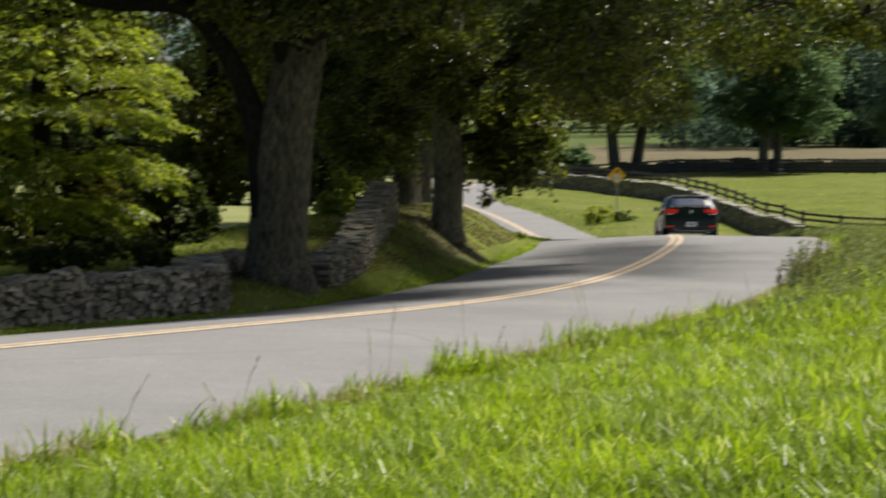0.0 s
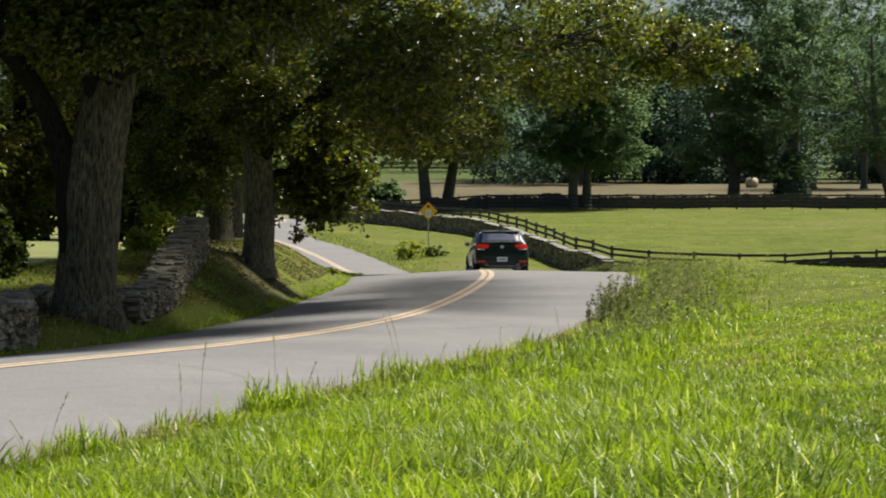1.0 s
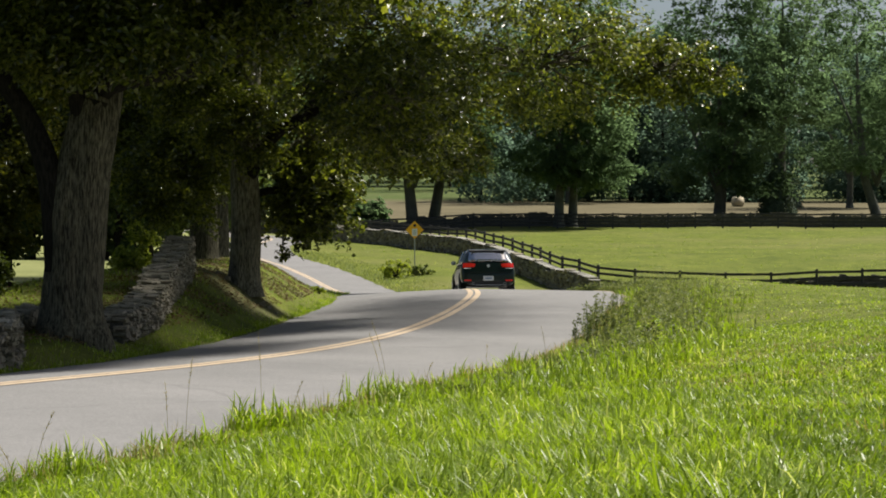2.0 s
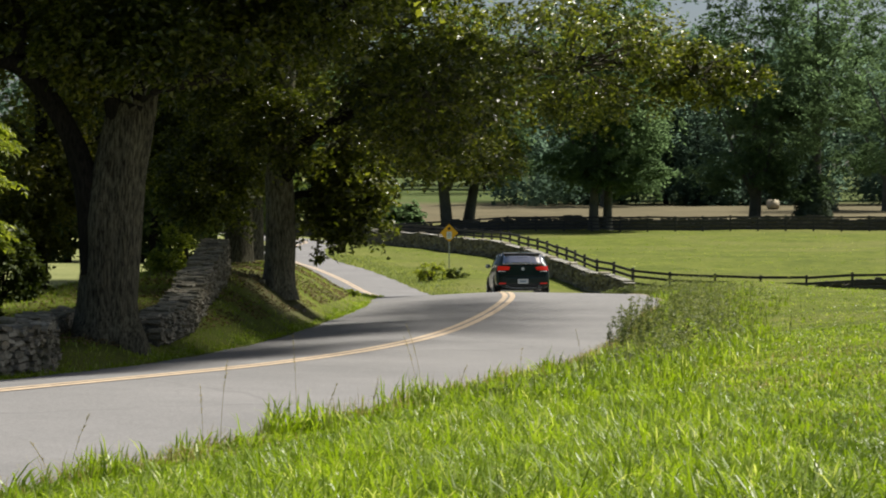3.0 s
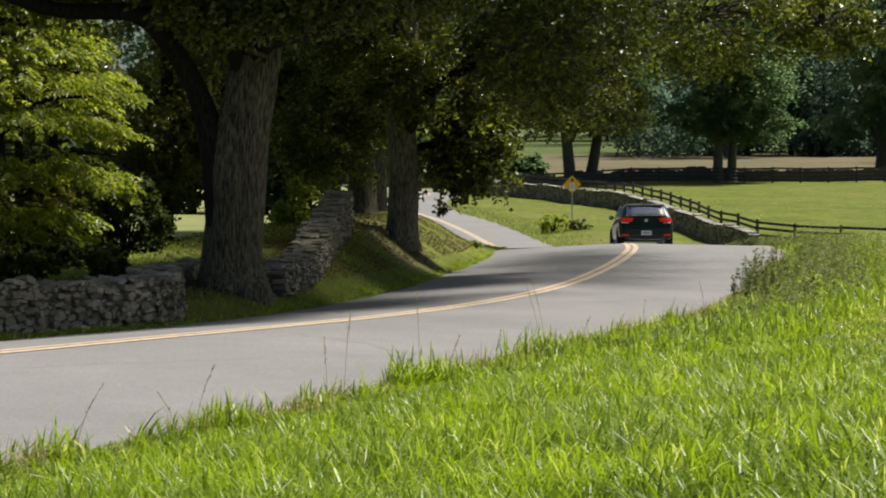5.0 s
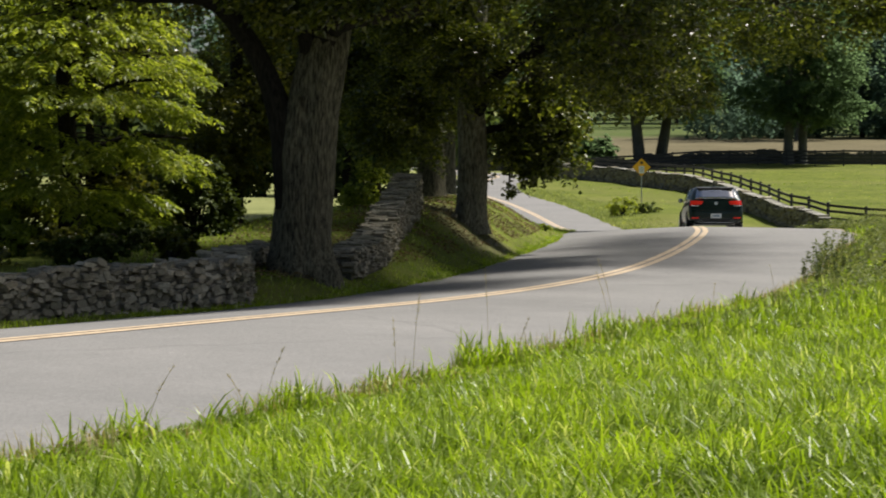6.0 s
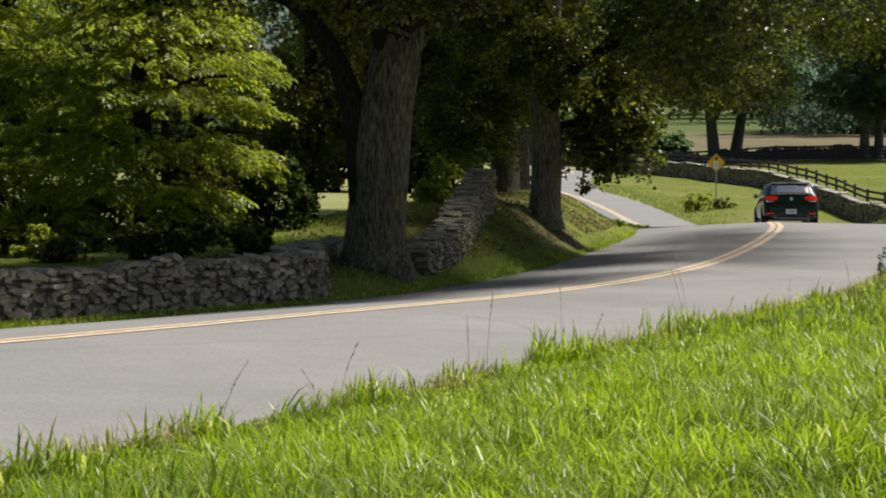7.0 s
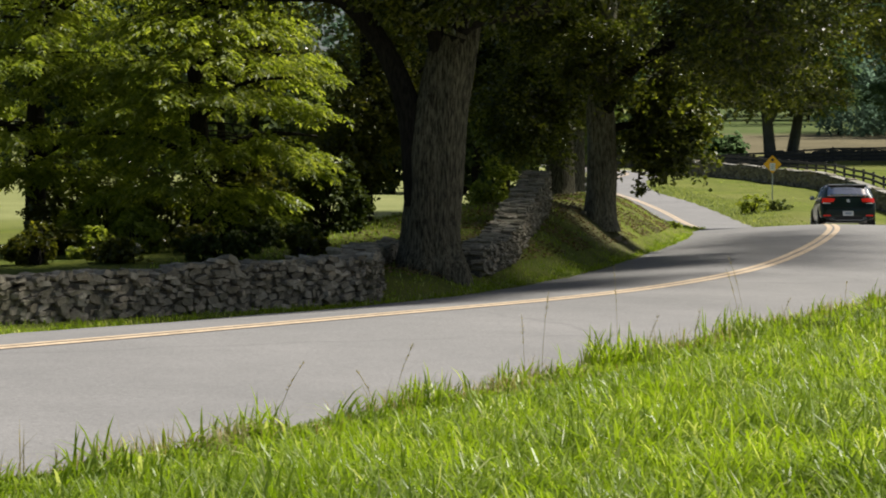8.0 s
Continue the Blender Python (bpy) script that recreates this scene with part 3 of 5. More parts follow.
    ok, dr, dl = off_road(q[:, 0], q[:, 1], -0.08)
    sets.append(blades(q[ok, 0], q[ok, 1], ln[ok], 0.010 + 0.00015 * q[ok, 1], 1.0, 12, True))
    V, F = joined(sets)
    tagged(new("meadow_grass", mesh_np("meadow_grass", V, F, M_GRASS)), "lush bright green meadow grass blades", "grass", kind="stuff")


build_grass()


def build_dry_fringe():
    """Dead straw and bleached blades along the ragged edge of the road."""
    rs = np.random.RandomState(16)
    n = 9500
    k = np.where((ROAD[:, 1] > 8) & (ROAD[:, 1] < 46))[0]
    r = rs.choice(k, n)
    w = ROAD[r, 5] + np.abs(rs.normal(0, 0.22, n)) - 0.06
    c = ROAD[r, :2] + RN[r] * w[:, None] + RD[r] * rs.uniform(-0.3, 0.3, n)[:, None]
    ok = patchy(c[:, 0], c[:, 1], 1.9, 7) > 0.36
    x, y = scatter(14000, 6, 30, lambda y: (1.2 + 0.05 * (y - 10), 0.27 * y + 0.4), 20)
    thin = patchy(x, y, 0.9, 6) > 0.52
    v, f = joined([blades(c[ok, 0], c[ok, 1], 0.12 + 0.12 * patchy(c[ok, 0], c[ok, 1], 2.3, 3), 0.006, 1.0, 17), blades(x[thin], y[thin], 0.085, 0.009, 1.6, 21)])
    tagged(new("dry_grass", mesh_np("dry_grass", v, f, M_STRAW)), "dry bleached grass along the ragged edge of the road", "grass", kind="stuff")


build_dry_fringe()


def build_litter():
    """Fallen leaves and bare patches on the shaded bank under the oaks."""
    rs = np.random.RandomState(19)
    n = 14000
    y = rs.uniform(27, 56, n)
    row = np.array([int(np.argmin(abs(ROAD[:, 1] - v))) for v in y])
    o = -ROAD[row, 3] - 0.5 - np.abs(rs.normal(0, 1.6, n))
    o2 = rs.uniform(-0.4, 0.4, n)
    x, y = ROAD[row, 0] + RN[row, 0] * o + RD[row, 0] * o2, ROAD[row, 1] + RN[row, 1] * o + RD[row, 1] * o2
    ok = patchy(x, y, 1.4, 2) > 0.33
    x, y = x[ok], y[ok]
    c = np.stack([x, y, height(x, y) + 0.035], 1)
    v, f = leaves(c, np.tile([[0, 0, 1.6]], (len(c), 1)), 0.06, 0.04, rs)
    tagged(new("leaf_litter", mesh_np("leaf_litter", v, f, M_LITTER)), "dry brown fallen leaves on the shaded bank", "leaf litter", kind="stuff")


def stalk(x, y, tall, lean, seed, name="grass_stalk"):
    """A tall dry grass stalk with a feathery seed head."""
    rs = np.random.RandomState(seed)
    n = 9
    t = np.linspace(0, 1, n)
    b = rs.uniform(0, 6.28)
    P = np.stack([np.cos(b) * lean * tall * t**2, np.sin(b) * lean * tall * t**2, tall * t], 1)
    bits = [tube(P, 0.0022 * (1 - 0.6 * t), 5)]
    root = thing(name, Matrix.Translation((x, y, z_at(x, y) - 0.02)), "tall dry grass stalk with a seed head", "grass stalk", "stalks at the road's edge")
    V, F = joined(bits)
    part("stem", mesh_np("stem", V, F, M_STRAW, True), M_STRAW, root)
    m = 34
    s = rs.uniform(0.62, 1.0, m)
    c = np.stack([np.interp(s, t, P[:, k]) for k in range(3)], 1)
    d = rs.normal(0, 1, (m, 3))
    d[:, 2] = np.abs(d[:, 2]) + 0.8
    d /= np.linalg.norm(d, axis=1)[:, None]
    L = 0.024 * rs.uniform(0.6, 1.3, m)
    w = np.cross(d, rs.normal(0, 1, (m, 3)))
    w *= 0.0022 / np.linalg.norm(w, axis=1)[:, None]
    V = np.stack([c - w, c + w, c + d * L[:, None]], 1).reshape(-1, 3)
    part("seed_head", mesh_np("seed_head", V, np.arange(3 * m).reshape(-1, 3), M_STRAW), M_STRAW, root)
    return root


# ---- leaves and trees ----
def leaves(centres, ups, length, width, rs, droop=0.0):
    n = len(centres)
    N = ups + rs.normal(0, 0.55, (n, 3))
    N /= np.linalg.norm(N, axis=1)[:, None]
    D = rs.normal(0, 1, (n, 3))
    D[:, 2] -= droop
    D -= N * np.sum(D * N, 1)[:, None]
    D /= np.linalg.norm(D, axis=1)[:, None]
    S = np.cross(N, D)
    L = length * rs.uniform(0.6, 1.3, n)[:, None]
    W = width * rs.uniform(0.7, 1.3, n)[:, None]
    V = np.stack([centres - D * L / 2, centres + S * W / 2 + N * W * 0.18 + D * L * 0.06, centres + D * L / 2 - N * L * 0.08, centres - S * W / 2 + N * W * 0.18 + D * L * 0.06], 1).reshape(-1, 3)
    o = np.arange(n)[:, None] * 4
    return V, np.stack([o + [0, 1, 2], o + [0, 2, 3]], 1).reshape(-1, 3)


def boughs(mass, count, per, length, width, seed, spread=0.55, flat=0.45, shell=0.55, droop=0.3, face_out=0.45):
    """Leaf sprays over an egg-shaped mass (centre and radii): tiers of flat sprays with gaps between them."""
    rs = np.random.RandomState(seed)
    c, r = np.array(mass[:3]), np.array(mass[3:6])
    many = int(count * 2.1)
    u = rs.normal(0, 1, (many, 3))
    u /= np.linalg.norm(u, axis=1)[:, None]
    rad = (shell + (1 - shell) * rs.uniform(0, 1, many)) * rs.uniform(0.82, 1.12, many)
    B = c + u * r * rad[:, None]
    wave = rs.normal(0, 1, (7, 3)) * (3.4 / max(1.0, spread * 1.6))  # sprays gather in clumps with hollows between
    dense = np.sin(B @ wave.T + rs.uniform(0, 6.28, 7)).sum(1) + rs.normal(0, 0.6, many)
    pick = np.argsort(-dense)[:count]
    u, B = u[pick], B[pick]
    sp = spread * rs.uniform(0.5, 1.4, count)
    knots = np.clip(rs.normal(0, 1, (count, 6, 3)), -1.7, 1.7) * np.array([0.6, 0.6, 0.6 * flat])
    pick = rs.randint(0, 6, (count, per))
    off = (knots[np.arange(count)[:, None], pick] + np.clip(rs.normal(0, 1, (count, per, 3)), -1.8, 1.8) * np.array([0.22, 0.22, 0.22 * flat + 0.04])) * sp[:, None, None]
    off[..., 2] -= 0.35 * (off[..., 0] ** 2 + off[..., 1] ** 2) / np.maximum(sp[:, None], 0.1)
    C = (B[:, None] + off).reshape(-1, 3)
    outward = np.repeat(u * face_out, per, 0) + np.array([[0, 0, 0.8]])
    return leaves(C, outward, length, width, rs, droop), B


def limb_line(a, b, sag, rs, n=9):
    t = np.linspace(0, 1, n)[:, None]
    a, b = np.array(a, float), np.array(b, float)
    P = a + (b - a) * t
    P[:, 2] += sag * np.sin(np.pi * t[:, 0])
    P[1:-1] += rs.normal(0, 0.03, (n - 2, 3)) * np.linalg.norm(b - a)
    return P


def leaflets(C, D, N, L, W):
    """Folded diamond leaflets from their base points, directions and upper sides."""
    D = D / np.linalg.norm(D, axis=1)[:, None]
    N = N - D * np.sum(N * D, 1)[:, None]
    N /= np.linalg.norm(N, axis=1)[:, None]
    S = np.cross(N, D)
    L, W = L[:, None], W[:, None]
    V = np.stack([C, C + D * L * 0.45 + S * W / 2 + N * W * 0.15, C + D * L - N * L * 0.12, C + D * L * 0.45 - S * W / 2 + N * W * 0.15], 1).reshape(-1, 3)
    o = np.arange(len(C))[:, None] * 4
    return V, np.stack([o + [0, 1, 2], o + [0, 2, 3]], 1).reshape(-1, 3)


def compound_fans(rows, length, width, seed):
    """Boughs of compound leaves: rows of (height, azimuth in degrees, reach, rise, droop); side twigs carry hanging leaves of seven leaflets."""
    rs = np.random.RandomState(seed)
    base, way = [], []
    for h, az, reach, rise, droop in rows:
        m = int(9 * reach) + 4
        t = 0.22 + 0.78 * rs.uniform(0, 1, m) ** 0.75
        d = np.array([math.cos(radians(az)), math.sin(radians(az)), 0.0])
        n = np.array([-d[1], d[0], 0.0])
        side = np.where(rs.uniform(0, 1, m) < 0.5, -1.0, 1.0)
        turn = side * radians(48) * rs.uniform(0.35, 1.25, m)
        tw = d * np.cos(turn)[:, None] + n * np.sin(turn)[:, None]
        tl = 0.2 + 0.5 * reach * (1.1 - t) * rs.uniform(0.6, 1.2, m)
        p = d * (reach * t)[:, None]
        p[:, 2] = h + rise * t - droop * t**2.2 + rs.normal(0, 0.035, m)
        for u in (0.3, 0.7, 1.05):
            q = p + tw * (tl * u)[:, None]
            q[:, 2] += -0.22 * (tl * u) ** 1.5 + rs.normal(0, 0.03, m)
            a = turn + rs.normal(0, 0.45, m)
            w = d * np.cos(a)[:, None] + n * np.sin(a)[:, None]
            w[:, 2] -= rs.uniform(0.2, 0.85, m)
            base.append(q), way.append(w)
    B, D = np.concatenate(base), np.concatenate(way)
    D /= np.linalg.norm(D, axis=1)[:, None]
    k = len(B)
    up = np.array([0, 0, 1.0]) + rs.normal(0, 0.25, (k, 3))
    S = np.cross(up, D)
    S /= np.linalg.norm(S, axis=1)[:, None]
    rach = 0.26 * rs.uniform(0.7, 1.25, k)
    bits = []
    for f, sg in ((0.25, -1), (0.25, 1), (0.55, -1), (0.55, 1), (0.85, -1), (0.85, 1), (0.95, 0)):
        C = B + D * (rach * f)[:, None] - np.array([0, 0, 1.0]) * (0.10 * rach * f * f)[:, None]
        w = D * (1.0 if sg == 0 else 0.55) + S * (0.8 * sg) + rs.normal(0, 0.12, (k, 3)) - np.array([0, 0, 0.15])
        bits.append(leaflets(C, w, up + S * (0.35 * sg) + rs.normal(0, 0.15, (k, 3)), length * rs.uniform(0.7, 1.25, k), width * rs.uniform(0.75, 1.25, k)))
    return joined(bits)


def tree(at, trunk, limbs, masses, leaf, label, category="tree", leaf_mat=None, bark=None, group="", seed=1, droop=0.3, name="oak_tree", twigs=True, rough=0.05, face_out=0.45, fans=None):
    """at: base (x, y). trunk: rows (x, y, z, radius) from the base. limbs: lists of such rows.
    masses: (x, y, z, rx, ry, rz, sprays, leaves each, spread, flat, leaf scale). All but at are relative to the base. leaf: length, width."""
    rs = np.random.RandomState(seed)
    z0 = z_at(*at) - 0.05
    root = thing(name, Matrix.Translation((at[0], at[1], z0)), label, category, group)

    def stem(rows, seg, uneven, nm, parent, skin=None):
        R = np.asarray(rows, float)
        k = max(6, int(np.linalg.norm(np.diff(R[:, :3], axis=0), axis=1).sum() / 0.22))
        s = np.linspace(0, len(R) - 1, min(k, 60))
        rows_i = np.stack([np.interp(s, np.arange(len(R)), R[:, c]) for c in range(4)], 1)
        for _ in range(3):
            mid = rows_i.copy()
            mid[1:-1] = rows_i[:-2] * 0.25 + rows_i[1:-1] * 0.5 + rows_i[2:] * 0.25
            rows_i = mid
        v, q = tube(rows_i[:, :3], rows_i[:, 3], seg, uneven, seed)
        if seg > 30:  # root buttresses and an uneven, fluted bole
            c = np.repeat(rows_i[:, :3], seg, 0)
            a = np.arctan2(v[:, 1] - c[:, 1], v[:, 0] - c[:, 0])
            grow = 0.17 * np.exp(-np.maximum(v[:, 2], 0) / 0.4) * np.sin(4 * a + 0.6 + seed) ** 3 + 0.05 * np.sin(3 * a + 0.8 * v[:, 2]) + 0.025 * np.sin(7 * a - 1.3 * v[:, 2]) * np.sin(2.1 * v[:, 2] + seed)
            grow = grow + np.array([0.05 * noise.noise(Vector((2.2 * math.cos(b), 2.2 * math.sin(b), 1.4 * h + seed))) for b, h in zip(a, v[:, 2])])
            v = c + (v - c) * (1 + grow)[:, None]
        skin = skin or bark or M_BARK
        return part(nm, mesh_np(nm, v, q, skin, True), skin, parent)

    tr = stem(trunk, 44 if trunk[0][3] > 0.45 and bark in (None, M_BARK_LIT) else 26 if trunk[0][3] > 0.3 else 12, rough, "trunk", root)
    for lb in limbs:
        # oak limbs get darker bark than the trunk: crown shade put into the colour
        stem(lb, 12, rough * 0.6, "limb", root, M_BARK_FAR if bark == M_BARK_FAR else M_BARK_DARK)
    bits, ends = [], []
    for i, ms in enumerate(masses):
        m, count, per, spread, flat = ms[:6], ms[6], ms[7], ms[8], ms[9]
        (v, f), B = boughs(m, count, per, leaf[0] * (ms[10] if len(ms) > 10 else 1), leaf[1] * (ms[10] if len(ms) > 10 else 1), seed * 31 + i, spread, flat, droop=droop, face_out=face_out)
        keep = v.reshape(-1, 4, 3).min(1)[:, 2] > 0.12
        idx = np.repeat(keep, 2)
        f = f[idx]
        bits.append((v, f))
        ends.append((m, B))
    if fans is not None:
        bits.append(compound_fans(fans, leaf[0], leaf[1], seed))
    V, F = joined(bits)
    used = np.unique(F)
    remap = np.zeros(len(V), np.int64)
    remap[used] = np.arange(len(used))
    part("crown", mesh_np("crown", V[used], remap[F], leaf_mat or M_OAK), leaf_mat or M_OAK, root)
    if twigs:
        tw = []
        for h, az, reach, rise, droop in fans or []:
            t = np.linspace(0, 0.55, 6)
            tw.append(tube(np.column_stack([math.cos(radians(az)) * reach * t, math.sin(radians(az)) * reach * t, h + rise * t - droop * t**2.2]), 0.018 * (1.05 - t), 5))
        for m, B in ends:
            hub = np.array([m[0], m[1], m[2] - 0.25 * m[5]])
            for b in B[:: max(1, len(B) // 40)]:
                tw.append(tube(limb_line(hub, b, 0.15, rs, 6), np.linspace(0.035, 0.006, 6) * (1 + 0.5 * (m[3] > 3)), 5))
        V, F = joined(tw)
        tagged(part("branchwork", mesh_np("branchwork", V, F, bark or M_BARK, True), bark or M_BARK, root), kind="stuff")
    return root


build_litter()


# ---- the two roadside oaks and their neighbours ----
tree((-4.17, 29.5),
     [(0, 0, -0.45, 0.62), (0, 0, 0.0, 0.56), (0.0, 0, 0.2, 0.48), (0.0, 0, 0.42, 0.43), (0.02, 0, 0.81, 0.40), (0.055, 0, 1.21, 0.387), (0.075, 0, 1.62, 0.385), (0.13, 0, 2.05, 0.37), (0.20, 0, 2.45, 0.35), (0.28, 0, 2.85, 0.335), (0.37, 0.03, 3.2, 0.31), (0.47, 0.12, 3.6, 0.25), (0.55, 0.3, 4.5, 0.22), (0.8, 0.6, 6.4, 0.19), (1.1, 0.8, 9.2, 0.14), (1.3, 1.0, 12.9, 0.06)],
     [[(-0.10, -0.12, 0.9, 0.25), (-0.17, -0.12, 1.5, 0.21), (-0.22, -0.1, 1.95, 0.185), (-0.33, -0.08, 2.4, 0.17), (-0.50, -0.06, 2.85, 0.145), (-0.72, -0.08, 3.22, 0.135), (-0.96, -0.12, 3.55, 0.135), (-1.14, -0.16, 3.72, 0.13), (-1.4, -0.2, 3.82, 0.122), (-1.85, -0.3, 3.80, 0.112), (-2.4, -0.45, 3.78, 0.10), (-3.6, -0.9, 4.2, 0.08), (-5.2, -1.3, 6.0, 0.04)],
      [(0.33, -0.05, 2.95, 0.24), (0.36, -0.1, 3.3, 0.2), (0.62, -0.1, 3.52, 0.18), (1.0, -0.05, 3.56, 0.165), (1.45, 0.1, 3.62, 0.15), (2.3, 0.6, 3.95, 0.12), (4.2, 1.8, 5.6, 0.06)],
      [(0.18, -0.1, 2.9, 0.16), (0.09, -0.15, 3.3, 0.125), (0.03, -0.15, 3.7, 0.11), (-0.15, -0.1, 4.3, 0.09), (-0.3, 0, 6.0, 0.06)],
      [(-1.15, -0.16, 3.85, 0.10), (-1.22, 0, 4.9, 0.09), (-1.7, 0.2, 7.5, 0.07), (-2.1, 0.4, 10.8, 0.04)]],
     # masses above about z 6 are unseen, added to shade trunk, bank and wall
     [(1.5, -1.0, 9.6, 4.2, 4.2, 3.6, 230, 36, 0.95, 0.5, 2.4), (2.4, 3.0, 9.0, 3.2, 4.0, 2.2, 260, 36, 0.85, 0.5, 2.4), (5.4, 5.0, 8.9, 3.0, 3.8, 2.0, 130, 36, 0.85, 0.5, 2.4),
      (1.1, 0.5, 4.2, 1.0, 0.8, 0.5, 60, 65, 0.3, 0.5), (-1.4, 0.3, 5.6, 2.7, 2.0, 1.0, 250, 70, 0.45, 0.5), (-0.45, 0.9, 4.3, 0.9, 0.9, 0.8, 60, 65, 0.4, 0.5), (1.8, 1.2, 4.9, 2.1, 1.8, 1.1, 220, 70, 0.45, 0.5), (0.6, -1.3, 4.05, 1.7, 0.6, 0.65, 230, 65, 0.36, 0.5), (-1.5, -3.5, 8.0, 3.5, 2.5, 1.8, 170, 36, 0.9, 0.5, 2.4),
      (-0.4, -4.0, 6.9, 3.8, 2.8, 0.7, 330, 44, 0.6, 0.35, 1.6), (-4.2, -1.2, 6.2, 2.6, 3.0, 1.0, 170, 50, 0.7, 0.45, 1.9), (3.2, -1.6, 6.6, 2.2, 2.6, 0.9, 140, 50, 0.6, 0.45, 1.7), (4.4, 2.5, 7.8, 2.8, 2.6, 0.9, 190, 44, 0.7, 0.45, 1.9), (-2.1, 0.8, 4.5, 1.7, 0.9, 0.6, 120, 60, 0.4, 0.5)],
     (0.115, 0.066), "massive old oak with forked grey trunk beside the road", seed=3, droop=0.4, name="oak_tree", group="roadside oaks")

tree((-2.72, 44.0),
     [(0, 0, -0.1, 0.46), (0, 0, 0.15, 0.36), (0.02, 0, 0.6, 0.31), (0.02, 0, 1.6, 0.29), (0.0, 0, 2.4, 0.28), (0.1, 0, 3.4, 0.22), (0.2, 0.2, 5.5, 0.16), (0.2, 0.3, 10, 0.07)],
     [[(0, 0, 2.2, 0.17), (0.6, -0.5, 3.2, 0.14), (1.8, -1.6, 3.75, 0.10), (2.9, -2.8, 3.95, 0.06), (3.8, -3.8, 4.3, 0.01)],
      [(1.2, -1.2, 3.5, 0.08), (1.9, -2.6, 4.3, 0.05), (2.6, -4.0, 4.8, 0.01)],
      [(0, 0, 1.9, 0.10), (0.6, 0.3, 2.2, 0.07), (1.3, 0.5, 1.9, 0.04)],
      [(0, 0, 2.6, 0.11), (-0.45, 0.4, 3.6, 0.08), (-0.8, 0.8, 5.0, 0.04)]],
     [(-0.7, 1.0, 9.8, 3.6, 4.6, 3.2, 260, 36, 0.95, 0.5, 2.4),
      # next three are unseen, added over the road to shade bank and lane
      (8.5, 2.6, 9.2, 2.1, 10.0, 0.9, 240, 34, 1.0, 0.45, 1.8),
      (2.8, -3.7, 7.0, 2.7, 3.8, 0.8, 380, 46, 0.65, 0.45, 1.6),
      (5.0, -3.2, 8.4, 2.0, 3.2, 0.7, 210, 40, 0.65, 0.45, 1.8),
      (2.9, -4.1, 3.85, 2.0, 2.4, 1.25, 170, 50, 0.42, 0.5, 1.2),
      (3.3, -1.6, 3.0, 1.4, 1.4, 0.65, 50, 70, 0.34, 0.5),
      (1.45, 0.4, 2.1, 0.95, 0.8, 1.1, 108, 40, 0.34, 0.5, 1.3), (0.0, -0.9, 3.35, 1.1, 0.5, 0.9, 110, 55, 0.38, 0.5),
      (0.85, 0.4, 1.6, 0.6, 0.5, 0.95, 70, 36, 0.28, 0.55, 1.3),
      (1.2, 0.4, 3.3, 1.1, 0.8, 0.95, 66, 40, 0.38, 0.5, 1.3),
      (-1.7, 3.0, 2.6, 1.2, 1.3, 1.25, 240, 70, 0.4, 0.55),
      (-1.4, 0.2, 4.6, 1.4, 1.5, 1.2, 240, 70, 0.45, 0.5)],
     (0.105, 0.062), "old roadside oak with front light put into its pale trunk and foliage hanging over the road", bark=M_BARK_LIT, seed=4, droop=0.4, group="roadside oaks")

tree((-3.98, 49.5),
     [(0, 0, -0.2, 0.44), (0, 0, 0.2, 0.34), (0, 0, 1.5, 0.29), (-0.05, 0, 3, 0.27), (-0.3, 0.2, 6, 0.2), (-0.4, 0.4, 10, 0.08)],
     [[(0, 0, 2.4, 0.16), (-1.2, 0.2, 3.4, 0.12), (-2.6, 0.5, 4.6, 0.06)]],
     [(-0.5, 0.5, 8.4, 5.0, 4.5, 4.0, 420, 34, 0.95, 0.5, 2.4), (-2.6, 0.6, 3.6, 2.2, 1.8, 1.6, 300, 65, 0.5, 0.5), (-0.4, 0.8, 4.6, 2.4, 2.0, 1.4, 260, 65, 0.5, 0.5)],
     (0.13, 0.075), "roadside oak standing behind its neighbour on the bank", seed=5, droop=0.4, group="roadside oaks")

tree((-4.75, 62.5),
     [(0, 0, -0.2, 0.55), (0, 0, 0.3, 0.44), (0, 0, 2.0, 0.40), (0.2, 0, 4.5, 0.34), (0.6, 0.2, 8, 0.22), (0.8, 0.3, 12, 0.08)],
     [[(0.1, 0, 4.0, 0.24), (2.5, 0.3, 5.6, 0.2), (5.5, 0.8, 6.6, 0.15), (8.5, 1.3, 6.9, 0.1), (12.0, 1.6, 6.5, 0.04)],
      [(0, 0, 4.4, 0.2), (-2.5, 0.5, 6.0, 0.14), (-4.5, 0.8, 7.5, 0.05)]],
     [(0.5, 0.5, 10.5, 6.0, 5.0, 3.4, 380, 34, 1.1, 0.5, 2.4), (4.2, 0.6, 8.0, 3.0, 3.2, 2.0, 120, 55, 0.7, 0.5, 1.5),
      (9.3, 1.2, 6.75, 4.0, 4.0, 2.15, 300, 44, 0.56, 0.5, 1.4), (13.1, 1.2, 6.4, 1.7, 1.8, 1.0, 100, 44, 0.4, 0.45, 1.4), (14.6, 0.8, 6.1, 0.9, 0.8, 0.35, 22, 60, 0.3, 0.45, 1.0), (5.6, 0.8, 5.6, 2.2, 2.2, 1.1, 150, 46, 0.48, 0.5, 1.55), (5.9, 0.8, 3.9, 2.0, 1.9, 0.75, 120, 46, 0.44, 0.45, 1.55)],
     (0.12, 0.07), "spreading roadside oak with a long bough over the road", seed=8, droop=0.4, group="roadside oaks")

# ---- lit walnut and shrubs behind the wall ----
rf = random.Random(31)


